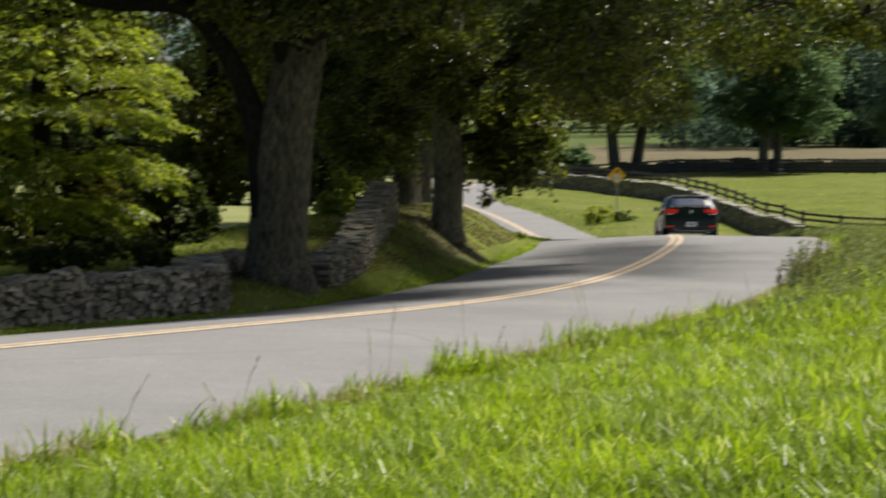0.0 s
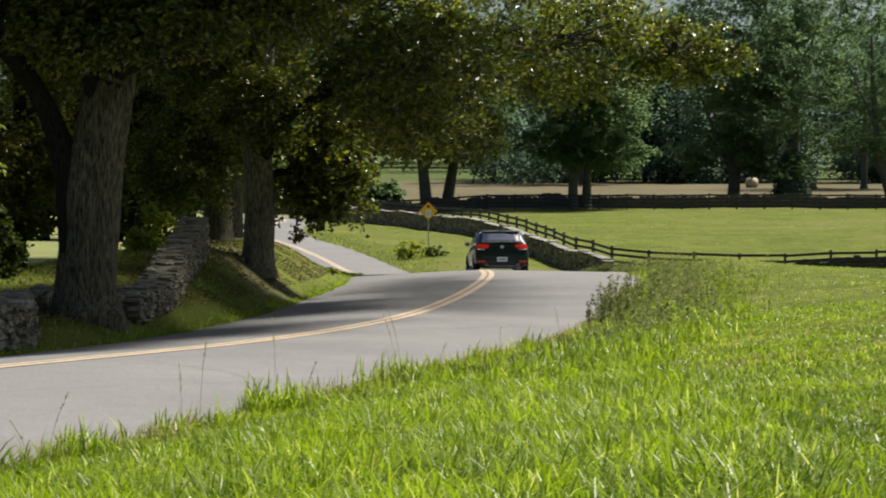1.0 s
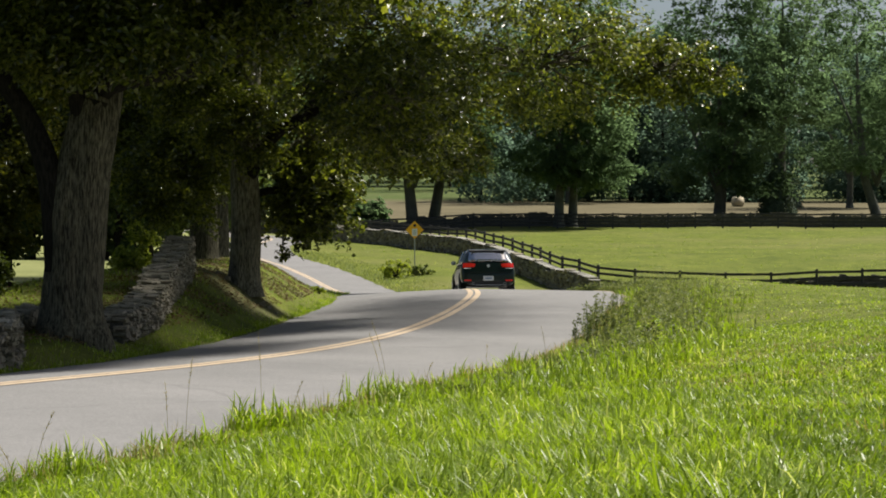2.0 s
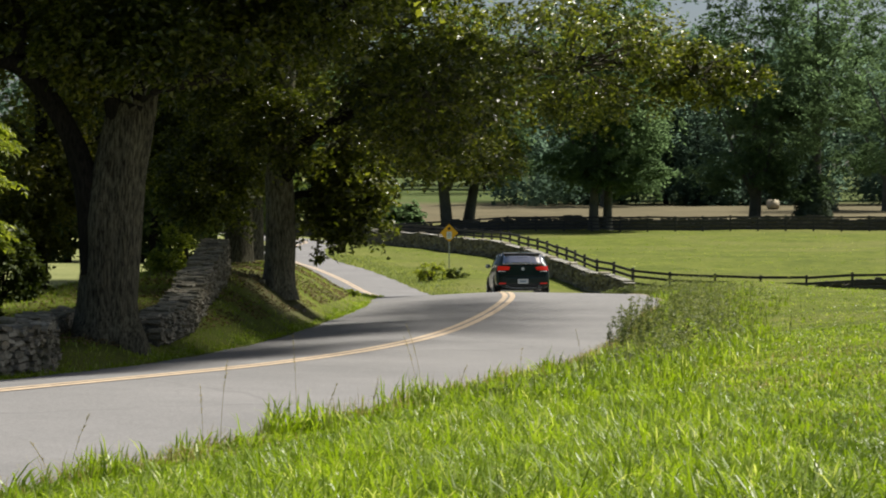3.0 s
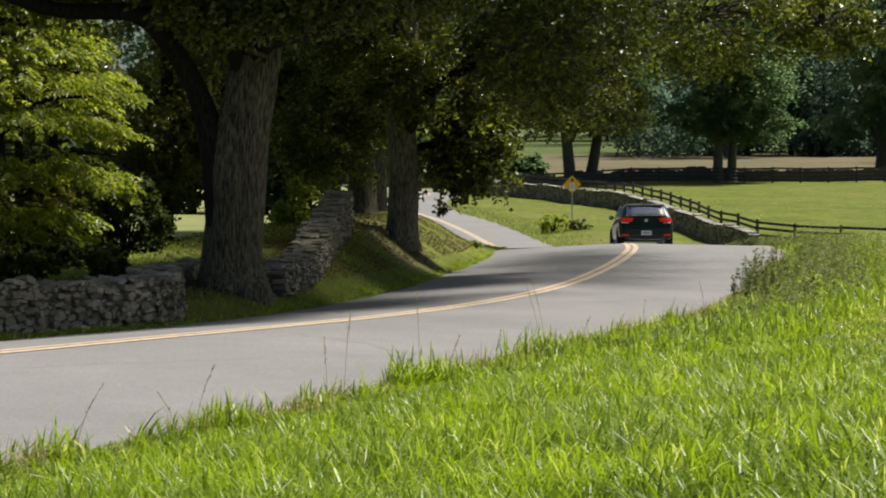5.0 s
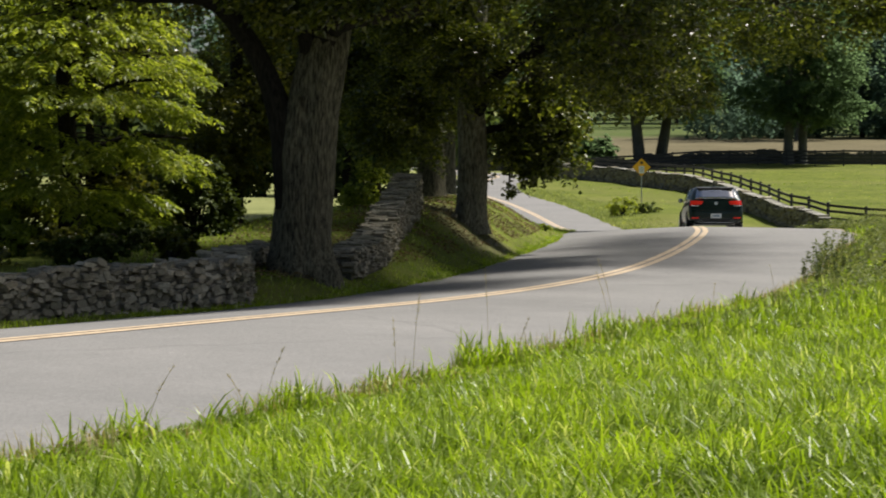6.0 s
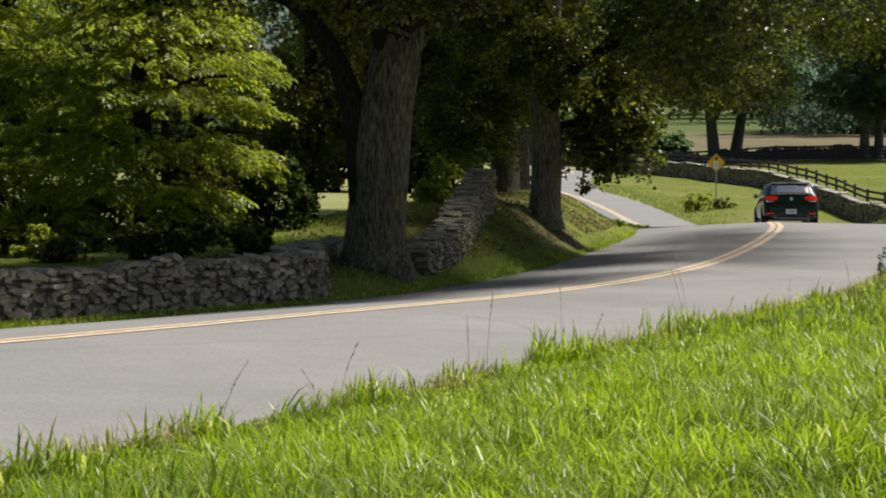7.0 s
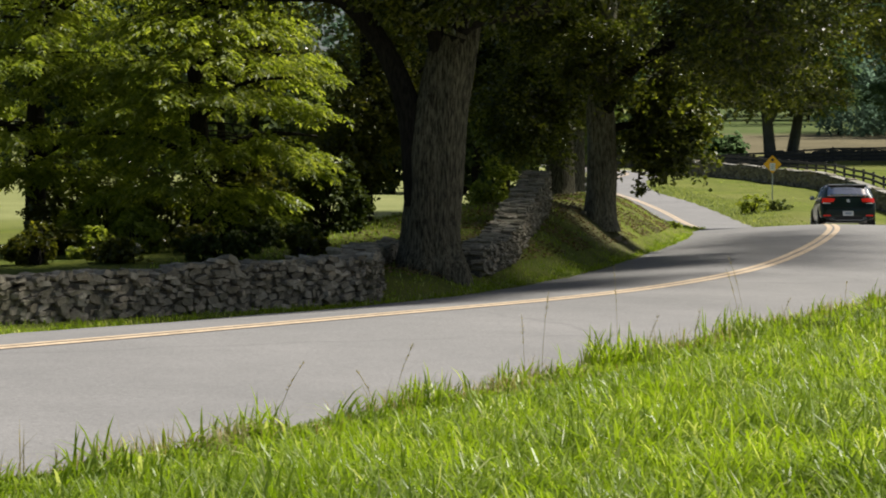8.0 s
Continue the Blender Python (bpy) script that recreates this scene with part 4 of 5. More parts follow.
def tier_rows(levels, round_stem):
    """Boughs in separate tiers: levels of (height, reach)."""
    rows = []
    for h, reach in levels:
        turn = rf.uniform(0, 360)
        for k in range(round_stem):
            rows.append((h + rf.uniform(-0.13, 0.13), (turn + k * 360 / round_stem + rf.uniform(-16, 16)) % 360, reach * rf.uniform(0.72, 1.12), rf.uniform(0.1, 0.35), rf.uniform(0.3, 0.65)))
        for az in (250, 290):
            rows.append((h + rf.uniform(-0.1, 0.3), az + rf.uniform(-14, 14), reach * rf.uniform(0.6, 0.95), rf.uniform(0.05, 0.3), rf.uniform(0.4, 0.8)))
    return rows


tree((-8.84, 35.2),
     [(0, 0, -0.1, 0.26), (0, 0, 0.4, 0.19), (0.05, 0, 1.2, 0.17), (-0.05, 0, 2.4, 0.15), (-0.2, 0, 4.5, 0.08), (-0.2, 0, 5.9, 0.03)],
     [[(0, 0, 1.5, 0.06), (0.9, 0.3, 2.0, 0.04), (1.9, 0.4, 1.9, 0.02)], [(0, 0, 1.5, 0.06), (-1.0, -0.4, 2.0, 0.045), (-1.9, -0.7, 1.9, 0.02)], [(0, 0, 2.2, 0.06), (0.9, -0.8, 2.8, 0.04), (1.8, -1.2, 2.8, 0.02)]],
     [(0.1, 0.5, 4.4, 1.3, 0.9, 1.1, 40, 50, 0.5, 0.4)],
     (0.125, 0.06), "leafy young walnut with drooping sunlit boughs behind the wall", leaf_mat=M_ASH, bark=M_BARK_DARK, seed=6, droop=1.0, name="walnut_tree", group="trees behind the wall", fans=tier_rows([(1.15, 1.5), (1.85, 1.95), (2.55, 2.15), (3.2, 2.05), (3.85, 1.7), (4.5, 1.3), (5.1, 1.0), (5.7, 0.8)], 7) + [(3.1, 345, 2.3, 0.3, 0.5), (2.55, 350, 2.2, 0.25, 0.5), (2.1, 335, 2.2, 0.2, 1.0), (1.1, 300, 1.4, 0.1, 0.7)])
tree((-12.1, 36.4),
     [(0, 0, -0.1, 0.25), (0, 0, 0.4, 0.19), (0, 0, 2.4, 0.16), (0.1, 0, 4.6, 0.08), (0.1, 0, 5.8, 0.03)],
     [[(0, 0, 1.6, 0.08), (1.0, -0.5, 2.1, 0.05), (1.9, -0.9, 2.0, 0.03)], [(0, 0, 1.9, 0.07), (-1.0, -0.5, 2.5, 0.05), (-1.8, -0.9, 2.5, 0.03)]],
     [(0.1, 0.5, 4.4, 1.3, 0.9, 1.1, 40, 50, 0.5, 0.4)],
     (0.125, 0.06), "walnut with low leafy boughs behind the stone wall", leaf_mat=M_ASH, bark=M_BARK_DARK, seed=7, droop=1.0, name="walnut_tree", group="trees behind the wall", fans=tier_rows([(1.45, 2.0), (2.1, 2.5), (2.75, 2.7), (3.4, 2.6), (4.0, 2.4), (4.65, 2.1), (5.3, 1.6), (5.9, 1.1)], 7))

tree((-7.0, 40.6),
     [(0, 0, -0.1, 0.22), (0, 0, 0.4, 0.16), (0.05, 0, 2.4, 0.13), (0.0, 0, 5, 0.09), (0, 0, 8.0, 0.03)],
     [[(0, 0, 1.8, 0.07), (0.8, -0.3, 2.6, 0.05), (1.3, -0.5, 3.0, 0.02)]],
     [(0.2, 0.0, 5.6, 1.5, 1.5, 2.9, 240, 60, 0.5, 0.45), (0.1, -0.2, 2.4, 1.4, 1.2, 1.0, 180, 60, 0.42, 0.5), (-0.55, -0.4, 1.1, 1.05, 0.7, 0.65, 110, 60, 0.36, 0.5), (0.9, 0.6, 8.6, 2.4, 1.8, 1.6, 120, 50, 0.6, 0.5)],
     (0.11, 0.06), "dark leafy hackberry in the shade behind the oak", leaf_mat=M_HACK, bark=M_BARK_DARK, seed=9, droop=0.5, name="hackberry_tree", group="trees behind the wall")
for x, y, lean, sd in ((-8.85, 38.3, 0.35, 15), (-9.1, 38.0, -0.1, 16)):
    tree((x, y),
         [(0, 0, -0.1, 0.13), (0.0, 0, 0.4, 0.10), (lean * 0.5, 0, 1.6, 0.085), (lean, 0, 3.2, 0.06), (lean * 1.2, 0, 5.0, 0.02)], [],
         [(lean, 0, 3.4, 1.1, 0.8, 1.1, 50, 55, 0.4, 0.45), (0.1, -0.2, 1.35, 0.8, 0.6, 0.5, 34, 50, 0.3, 0.5)],
         (0.10, 0.055), "slim dark hackberry sapling behind the stone wall", leaf_mat=M_HACK, bark=M_BARK_DARK, seed=sd, droop=0.5, name="hackberry_tree", group="trees behind the wall")


def shrub(at, r, count, per, label, seed, mat=None, leaf=(0.10, 0.055), name="shrub", category="shrub", flat=0.6, lift=0.8):
    rs = np.random.RandomState(seed)
    root = thing(name, Matrix.Translation((at[0], at[1], z_at(*at) - 0.03)), label, category)
    (v, f), B = boughs((0, 0, r[2] * lift, r[0], r[1], r[2]), count, per, leaf[0], leaf[1], seed, 0.33 * min(r), flat, 0.45, 0.4)
    keep = np.repeat(v.reshape(-1, 4, 3).min(1)[:, 2] > 0.0, 2)
    f = f[keep]
    used = np.unique(f)
    remap = np.zeros(len(v), np.int64)
    remap[used] = np.arange(len(used))
    part("crown", mesh_np("crown", v[used], remap[f], mat or M_SHRUB), mat or M_SHRUB, root)
    tw = [tube(limb_line((0, 0, 0), b, 0.1, rs, 6), np.linspace(0.022, 0.006, 6) * (1 + 0.3 * r[2]), 5) for b in B[:: max(1, len(B) // 14)]]
    V, F = joined(tw)
    part("branchwork", mesh_np("branchwork", V, F, M_BARK_DARK, True), M_BARK_DARK, root)
    return root


# light is put in by material: M_ASH for sunlit bushes, the others for shaded
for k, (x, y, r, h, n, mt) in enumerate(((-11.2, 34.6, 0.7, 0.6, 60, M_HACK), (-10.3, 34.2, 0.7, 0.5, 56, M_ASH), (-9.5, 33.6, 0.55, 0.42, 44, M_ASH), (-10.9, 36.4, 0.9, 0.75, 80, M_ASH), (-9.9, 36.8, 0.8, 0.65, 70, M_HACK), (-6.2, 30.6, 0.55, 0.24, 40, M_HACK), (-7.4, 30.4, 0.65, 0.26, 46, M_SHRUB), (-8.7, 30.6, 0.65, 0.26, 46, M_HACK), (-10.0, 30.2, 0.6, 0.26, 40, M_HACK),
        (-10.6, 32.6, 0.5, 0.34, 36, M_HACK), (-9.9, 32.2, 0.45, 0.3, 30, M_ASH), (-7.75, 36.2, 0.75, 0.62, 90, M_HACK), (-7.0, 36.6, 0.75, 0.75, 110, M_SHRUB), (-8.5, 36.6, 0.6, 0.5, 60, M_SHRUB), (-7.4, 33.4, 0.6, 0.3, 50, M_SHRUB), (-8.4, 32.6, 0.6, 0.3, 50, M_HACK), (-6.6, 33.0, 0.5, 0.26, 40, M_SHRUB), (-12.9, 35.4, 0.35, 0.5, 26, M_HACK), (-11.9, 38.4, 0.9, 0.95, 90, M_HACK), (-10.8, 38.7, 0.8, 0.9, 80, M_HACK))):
    shrub((x, y), (r, 0.5, h), n, 55, "loose undergrowth beneath the walnuts, shade put into its dark leaves" if mt is not M_ASH else "low undergrowth behind the stone wall, sunlit tone put into its leaves", 51 + k, mt)
shrub((-4.95, 44.0), (0.5, 0.6, 0.55), 44, 50, "leafy sapling growing beside the stone wall", 24, M_ASH)
shrub((1.0, 117.5), (1.15, 1.0, 0.62), 46, 30, "loose green roadside bush beside the warning sign", 25, M_ASH, (0.17, 0.09))
shrub((2.5, 119), (1.0, 0.8, 0.36), 34, 36, "low weedy bush in the verge", 26, M_VERGE, (0.2, 0.1))
shrub((-1.5, 55.5), (0.13, 0.13, 0.13), 10, 14, "small bright weed at the road's edge", 27, M_ASH, (0.09, 0.05))

# ---- far trees round the pasture ----
FAR = [  # x, y, height, crown radius, crown base, trunk radius
    (3.4, 206, 19, 6.5, 5.2, 0.55), (5.2, 208, 18, 6.0, 5.5, 0.40), (17.0, 202, 23, 6.5, 3.7, 0.45), (18.4, 203, 22, 6.0, 4.2, 0.42),
    (36.8, 232, 27, 8.0, 2.6, 0.5), (44.4, 236, 31, 5.6, 10.5, 0.42), (52.6, 226, 26, 8.0, 4.4, 0.5), 
    (25.5, 288, 24, 7.5, 3.0, 0.35), (-8, 214, 17, 6.5, 2.5, 0.4), (59, 268, 25, 8, 4, 0.4), (37.4, 233, 25, 6.5, 2.8, 0.36), (5.6, 207, 15, 4.5, 5.5, 0.3)]
LEAN = {0: -0.5, 1: 0.9, 6: -1.3, 11: 0.7}
for i, (x, y, h, r, cb, tr) in enumerate(FAR):
    h *= 1.1
    lean = LEAN.get(i, 0.1)
    ch = (h - cb) / 2
    tree((x, y), [(0, 0, -0.3, tr * 1.5), (0, 0, 0.5, tr * 1.1), (lean, 0, cb, tr * 0.85), (lean * 1.5, 0, cb + ch * 0.7, tr * 0.5), (lean * 1.6, 0, cb + ch * 1.2, 0.05)],
         [[(0, 0, cb * 0.8, tr * 0.5), (r * 0.35, 0, cb + ch * 0.6, tr * 0.3), (r * 0.6, 0.5, cb + ch, 0.08)], [(0, 0, cb * 0.9, tr * 0.5), (-r * 0.35, 0, cb + ch * 0.5, tr * 0.3), (-r * 0.6, 0.3, cb + ch * 0.9, 0.08)]],
         [(0, 0, cb + ch * 1.25, r, r, ch, 165, 44, 1.25, 0.42), (r * 0.3, -r * 0.3, cb + ch * 0.55, r * 0.8, r * 0.8, ch * 0.5, 80, 44, 1.2, 0.4),
          (-r * 0.4, -r * 0.4, cb + ch * 0.2, r * 0.65, r * 0.5, 0.5 + ch * 0.14, 34, 44, 1.1, 0.3), (r * 0.5, -r * 0.35, cb + ch * 0.12, r * 0.5, r * 0.5, 0.5 + ch * 0.1, 24, 44, 1.0, 0.3)],
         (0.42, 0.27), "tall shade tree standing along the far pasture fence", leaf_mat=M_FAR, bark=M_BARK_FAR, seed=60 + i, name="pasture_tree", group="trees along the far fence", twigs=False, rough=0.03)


def cedar(at, tall, r):
    root = thing("cedar_tree", Matrix.Translation((at[0], at[1], z_at(*at) - 0.1)), "dark conical red cedar beyond the pasture fence", "cedar tree")
    v, q = tube([(0, 0, 0), (0, 0, tall * 0.5), (0, 0, tall * 0.95)], [0.2, 0.12, 0.02], 8)
    part("trunk", mesh_np("trunk", v, q, M_BARK_DARK, True), M_BARK_DARK, root)
    rs = np.random.RandomState(8)
    n = 5200
    t = rs.uniform(0, 1, n) ** 1.5
    a = rs.uniform(0, 6.283, n)
    rad = r * (1 - t) ** 0.8 * rs.uniform(0.55, 1.08, n) + 0.1
    c = np.stack([rad * np.cos(a), rad * np.sin(a), 0.3 + t * (tall - 0.3)], 1)
    v, f = leaves(c, np.stack([np.cos(a), np.sin(a), np.full(n, 0.5)], 1), 0.4, 0.2, rs)
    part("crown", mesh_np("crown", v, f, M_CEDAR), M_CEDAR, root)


cedar((43.0, 231.0), 6.5, 2.1)
cedar((49.5, 262), 5.0, 2.2)


def woods():
    """The closed wood behind the hay field, in one mesh of leaf clumps and stems."""
    rs = np.random.RandomState(77)
    bits, stems = [], []
    spots = []
    for row, (y0, n, x0, x1) in enumerate(((338, 28, -20, 112), (358, 32, -90, 116), (385, 32, -130, 120), (415, 26, -150, 130))):
        for k in range(n):
            spots.append((x0 + (x1 - x0) * (k + rs.uniform(0.1, 0.9)) / n, y0 + rs.uniform(-8, 8), rs.uniform(15, 26) + row * 6))
    for i, (x, y, h) in enumerate(spots):
        if x < 9 and y < 372:
            continue
        if 0.172 < x / y < 0.195 and y < 372:
            continue
        if x > 14 and y < 372:
            y -= 34
        z = z_at(x, y)
        r = h * rs.uniform(0.24, 0.32)
        fine = y < 372
        bits.append(boughs((x, y, z + h * 0.52, r, r, h * 0.5), 64, 40 if fine else 16, 0.72 if fine else 1.3, 0.46 if fine else 0.85, 500 + i, 2.1, 0.6)[0])
        if y < 350:
            bits.append(boughs((x + rs.uniform(-3, 3), y - 5, z + 2.4, 5.5, 2.4, 3.0), 40, 40, 0.5, 0.32, 900 + i, 1.8, 0.7)[0])
        stems.append(tube([(x, y, z - 0.3), (x, y, z + h * 0.3), (x, y, z + h * 0.8)], [0.4, 0.3, 0.08], 6))
    V, F = joined(bits)
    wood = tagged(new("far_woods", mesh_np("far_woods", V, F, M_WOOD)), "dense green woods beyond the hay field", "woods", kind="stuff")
    V, F = joined(stems)
    part("branchwork", mesh_np("branchwork", V, F, M_BARK_DARK, True), M_BARK_DARK, wood)


def left_woods():
    """The wood at the back of the field on the far side of the wall."""
    rs = np.random.RandomState(78)
    bits, stems = [], []
    for k in range(46):
        t = (k + rs.uniform(0, 1)) / 46
        x, y, h = -92 + 84 * t + rs.uniform(-4, 4), 130 + 96 * t + rs.uniform(-8, 8), rs.uniform(15, 23)
        if -0.225 < x / y < -0.16:
            h *= 0.5
        z, r = z_at(x, y), h * rs.uniform(0.22, 0.3)
        bits.append(boughs((x, y, z + h * 0.52, r, r, h * 0.48), 70, 15, 1.0, 0.6, 1500 + k, 1.3, 0.45)[0])
        bits.append(boughs((x + rs.uniform(-3, 3), y - 4, z + 1.8, 4.0, 2.0, 2.2), 34, 15, 0.65, 0.4, 1900 + k, 1.1, 0.5)[0])
        stems.append(tube([(x, y, z - 0.3), (x, y, z + h * 0.3), (x, y, z + h * 0.8)], [0.35, 0.27, 0.07], 6))
    for k in range(13):
        x, y, h = -27 + 19 * (k + rs.uniform(0.2, 0.8)) / 13, 112 + rs.uniform(-4, 4), rs.uniform(10, 14)
        if -0.225 < x / y < -0.16:
            h *= 0.42
        z, r = z_at(x, y), h * 0.26
        bits.append(boughs((x, y, z + h * 0.5, r, r, h * 0.48), 90, 18, 0.6, 0.36, 2300 + k, 1.0, 0.45)[0])
        stems.append(tube([(x, y, z - 0.3), (x, y, z + h * 0.3), (x, y, z + h * 0.8)], [0.25, 0.2, 0.06], 6))
    V, F = joined(bits)
    wood = tagged(new("left_woods", mesh_np("left_woods", V, F, M_GROVE)), "woods behind the open field, shade put into their dark green", "woods", kind="stuff")
    V, F = joined(stems)
    part("branchwork", mesh_np("branchwork", V, F, M_BARK_DARK, True), M_BARK_DARK, wood)


woods()
left_woods()
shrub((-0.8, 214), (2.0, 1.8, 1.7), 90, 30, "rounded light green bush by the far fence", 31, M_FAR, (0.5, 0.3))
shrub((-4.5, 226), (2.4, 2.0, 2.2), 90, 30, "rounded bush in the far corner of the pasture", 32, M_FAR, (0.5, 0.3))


# ---- warning sign, hay bale ----
def warning_sign(x, y):
    root = thing("road_sign", pose(x, y, z_at(x, y), 0, 0, 3), "yellow diamond warning sign with a white plaque on a steel post", "road sign")
    part("post", boxed(-0.03, 0.03, 0.02, 0.055, -0.3, 2.75), M_POST, root, "thin galvanised steel post")
    bm = boxed(-0.362, 0.362, -0.002, 0.006, -0.362, 0.362, bevel=0.0)
    bmesh.ops.rotate(bm, verts=bm.verts, cent=(0, 0, 0), matrix=Matrix.Rotation(radians(45), 3, "Y"))
    bmesh.ops.translate(bm, verts=bm.verts, vec=(0, 0, 2.35))
    panel = part("sign_panel", bm, M_SIGN, root, "yellow diamond panel")
    part("plaque", boxed(-0.15, 0.15, -0.012, -0.004, 2.0, 2.42), M_WHITE, panel, "white plaque with grey marks")
    for k, (w, z) in enumerate(((0.16, 2.32), (0.2, 2.22), (0.16, 2.12))):
        part("print_bar", boxed(-w / 2, w / 2, -0.017, -0.013, z - 0.025, z + 0.025), M_POST, panel)
    part("symbol", cylinder("y", 0.085, 0.008, (0, -0.008, 2.60), 14), M_BLACK, panel, "black symbol")


warning_sign(2.1, 122)


def hay_bale(x, y):
    root = thing("hay_bale", pose(x, y, z_at(x, y) + 0.62, 0, 0, 18), "round straw bale lying in the mown field", "hay bale")
    bm = cylinder("x", 0.65, 1.3, (0, 0, 0), 28)
    bmesh.ops.bevel(bm, geom=[e for e in bm.edges if len(e.link_faces) == 2 and e.calc_face_angle(0) > 1], offset=0.07, segments=2, affect="EDGES")
    part("roll", bm, M_HAY, root, smooth=True)
    for k in (-0.5, -0.17, 0.17, 0.5):
        part("twine", cylinder("x", 0.657, 0.02, (k, 0, 0), 28), M_STRAW, root)


hay_bale(46.3, 276)


# ---- the car ----
def loft(sections, cap=True, holes=()):
    """Skin through rings; holes: (ring, segment) pairs left open."""
    bm = bmesh.new()
    rings = [[bm.verts.new(p) for p in s] for s in sections]
    for k, (a, b) in enumerate(zip(rings, rings[1:])):
        for i in range(len(a) - 1):
            if (k, i) in holes:
                continue
            bm.faces.new((a[i], a[i + 1], b[i + 1], b[i]))
    if cap:
        bm.faces.new(rings[0])
        bm.faces.new(rings[-1][::-1])
    return bm


def car_section(x, zb, w, zw, zs, ws, zt, wt):
    """Ring of the body at x: sill zb, widest half width w at height zw, shoulder (ws, zs), top (wt, zt)."""
    half = [(w * 0.80, zb), (w * 0.95, zb + 0.03), (w, zw - 0.16), (w, zw), (w * 0.985, zs - 0.06), (ws, zs), ((ws + wt) / 2 + 0.02, (zs + zt) / 2), (wt, zt - 0.05), (wt - 0.10, zt - 0.012), (wt * 0.45, zt)]
    ring = [(x, -y, z) for y, z in half] + [(x, y, z) for y, z in half[::-1]]
    return ring + [ring[0]]


def patch(corners, lift, n=6):
    """A slightly bowed panel between four corners, lifted along its normal, with a rim turned back."""
    a, b, c, d = [Vector(p) for p in corners]
    nrm = (b - a).cross(d - a).normalized()
    bm = bmesh.new()
    g = [[bm.verts.new((a.lerp(b, i / n)).lerp(d.lerp(c, i / n), j / n) + nrm * (lift + 0.02 * 4 * (i / n) * (1 - i / n))) for j in range(n + 1)] for i in range(n + 1)]
    for i in range(n):
        for j in range(n):
            bm.faces.new((g[i][j], g[i + 1][j], g[i + 1][j + 1], g[i][j + 1]))
    r = bmesh.ops.extrude_edge_only(bm, edges=[e for e in bm.edges if e.is_boundary])
    for v in r["geom"]:
        if isinstance(v, bmesh.types.BMVert):
            v.co -= nrm * (lift + 0.02)
    return bm


def hatchback(m):
    car = thing("car", m, "dark green hatchback with red tail lights on the road", "car")
    S = [  # x, sill, half width, height of it, shoulder height, shoulder half width, top, top half width
        (0.00, 0.34, 0.74, 0.50, 0.60, 0.72, 0.64, 0.66), (0.035, 0.30, 0.83, 0.52, 0.68, 0.80, 0.72, 0.74), (0.06, 0.28, 0.865, 0.55, 0.78, 0.83, 0.86, 0.72),
        (0.10, 0.26, 0.88, 0.58, 0.90, 0.835, 1.00, 0.70), (0.20, 0.25, 0.89, 0.60, 0.93, 0.84, 1.14, 0.69), (0.33, 0.24, 0.895, 0.60, 0.935, 0.845, 1.30, 0.67),
        (0.45, 0.22, 0.895, 0.60, 0.935, 0.845, 1.415, 0.65), (0.80, 0.20, 0.895, 0.60, 0.93, 0.845, 1.46, 0.64), (1.50, 0.19, 0.895, 0.58, 0.92, 0.84, 1.48, 0.63), (2.10, 0.19, 0.895, 0.58, 0.91, 0.84, 1.47, 0.62),
        (2.45, 0.19, 0.895, 0.58, 0.90, 0.835, 1.41, 0.61), (2.80, 0.19, 0.89, 0.58, 0.89, 0.83, 1.20, 0.60), (3.15, 0.19, 0.885, 0.58, 0.88, 0.82, 0.99, 0.66), (3.55, 0.20, 0.875, 0.57, 0.84, 0.78, 0.93, 0.66),
        (3.95, 0.21, 0.85, 0.54, 0.76, 0.72, 0.84, 0.60), (4.15, 0.24, 0.78, 0.50, 0.68, 0.66, 0.73, 0.56), (4.26, 0.30, 0.62, 0.46, 0.56, 0.56, 0.60, 0.48)]
    holes = {(k, i) for k in (3, 4, 5, 10, 11) for i in (8, 9, 10)} | {(k, i) for k in (6, 7, 8, 9) for i in (5, 6, 12, 13)}
    body = part("body", loft([car_section(*s) for s in S], holes=holes), M_PAINT, car, smooth=True)
    for y in (-0.36, 0.36):
        seat = part("front_seat", boxed(1.75, 1.98, y - 0.25, y + 0.25, 0.45, 1.02, bevel=0.06), M_TRIM, car)
        part("headrest", boxed(1.76, 1.86, y - 0.13, y + 0.13, 1.06, 1.24, bevel=0.04), M_TRIM, seat)
    part("rear_bench", boxed(0.85, 1.05, -0.62, 0.62, 0.45, 0.92, bevel=0.06), M_TRIM, car)
    part("cabin_floor", boxed(0.5, 3.0, -0.75, 0.75, 0.34, 0.40), M_TRIM, car)
    part("dashboard", boxed(2.6, 3.0, -0.7, 0.7, 0.7, 0.95, bevel=0.05), M_TRIM, car)
    part("parcel_shelf", boxed(0.25, 0.85, -0.6, 0.6, 0.93, 0.96), M_TRIM, car)
    sub = body.modifiers.new("round", "SUBSURF")
    sub.levels = sub.render_levels = 1
    # glass
    part("rear_window", patch([(0.135, 0.655, 1.035), (0.135, -0.655, 1.035), (0.40, -0.60, 1.365), (0.40, 0.60, 1.365)], 0.012), M_GLASS, car, "dark tinted rear window", True)
    part("windscreen", patch([(3.06, -0.62, 1.03), (3.06, 0.62, 1.03), (2.50, 0.565, 1.37), (2.50, -0.565, 1.37)], 0.012), M_GLASS, car, smooth=True)
    for s in (1, -1):
        part("door_pillar", boxed(1.42, 1.50, *sorted((s * 0.65, s * 0.69)), 1.30, 1.40), M_TRIM, car)
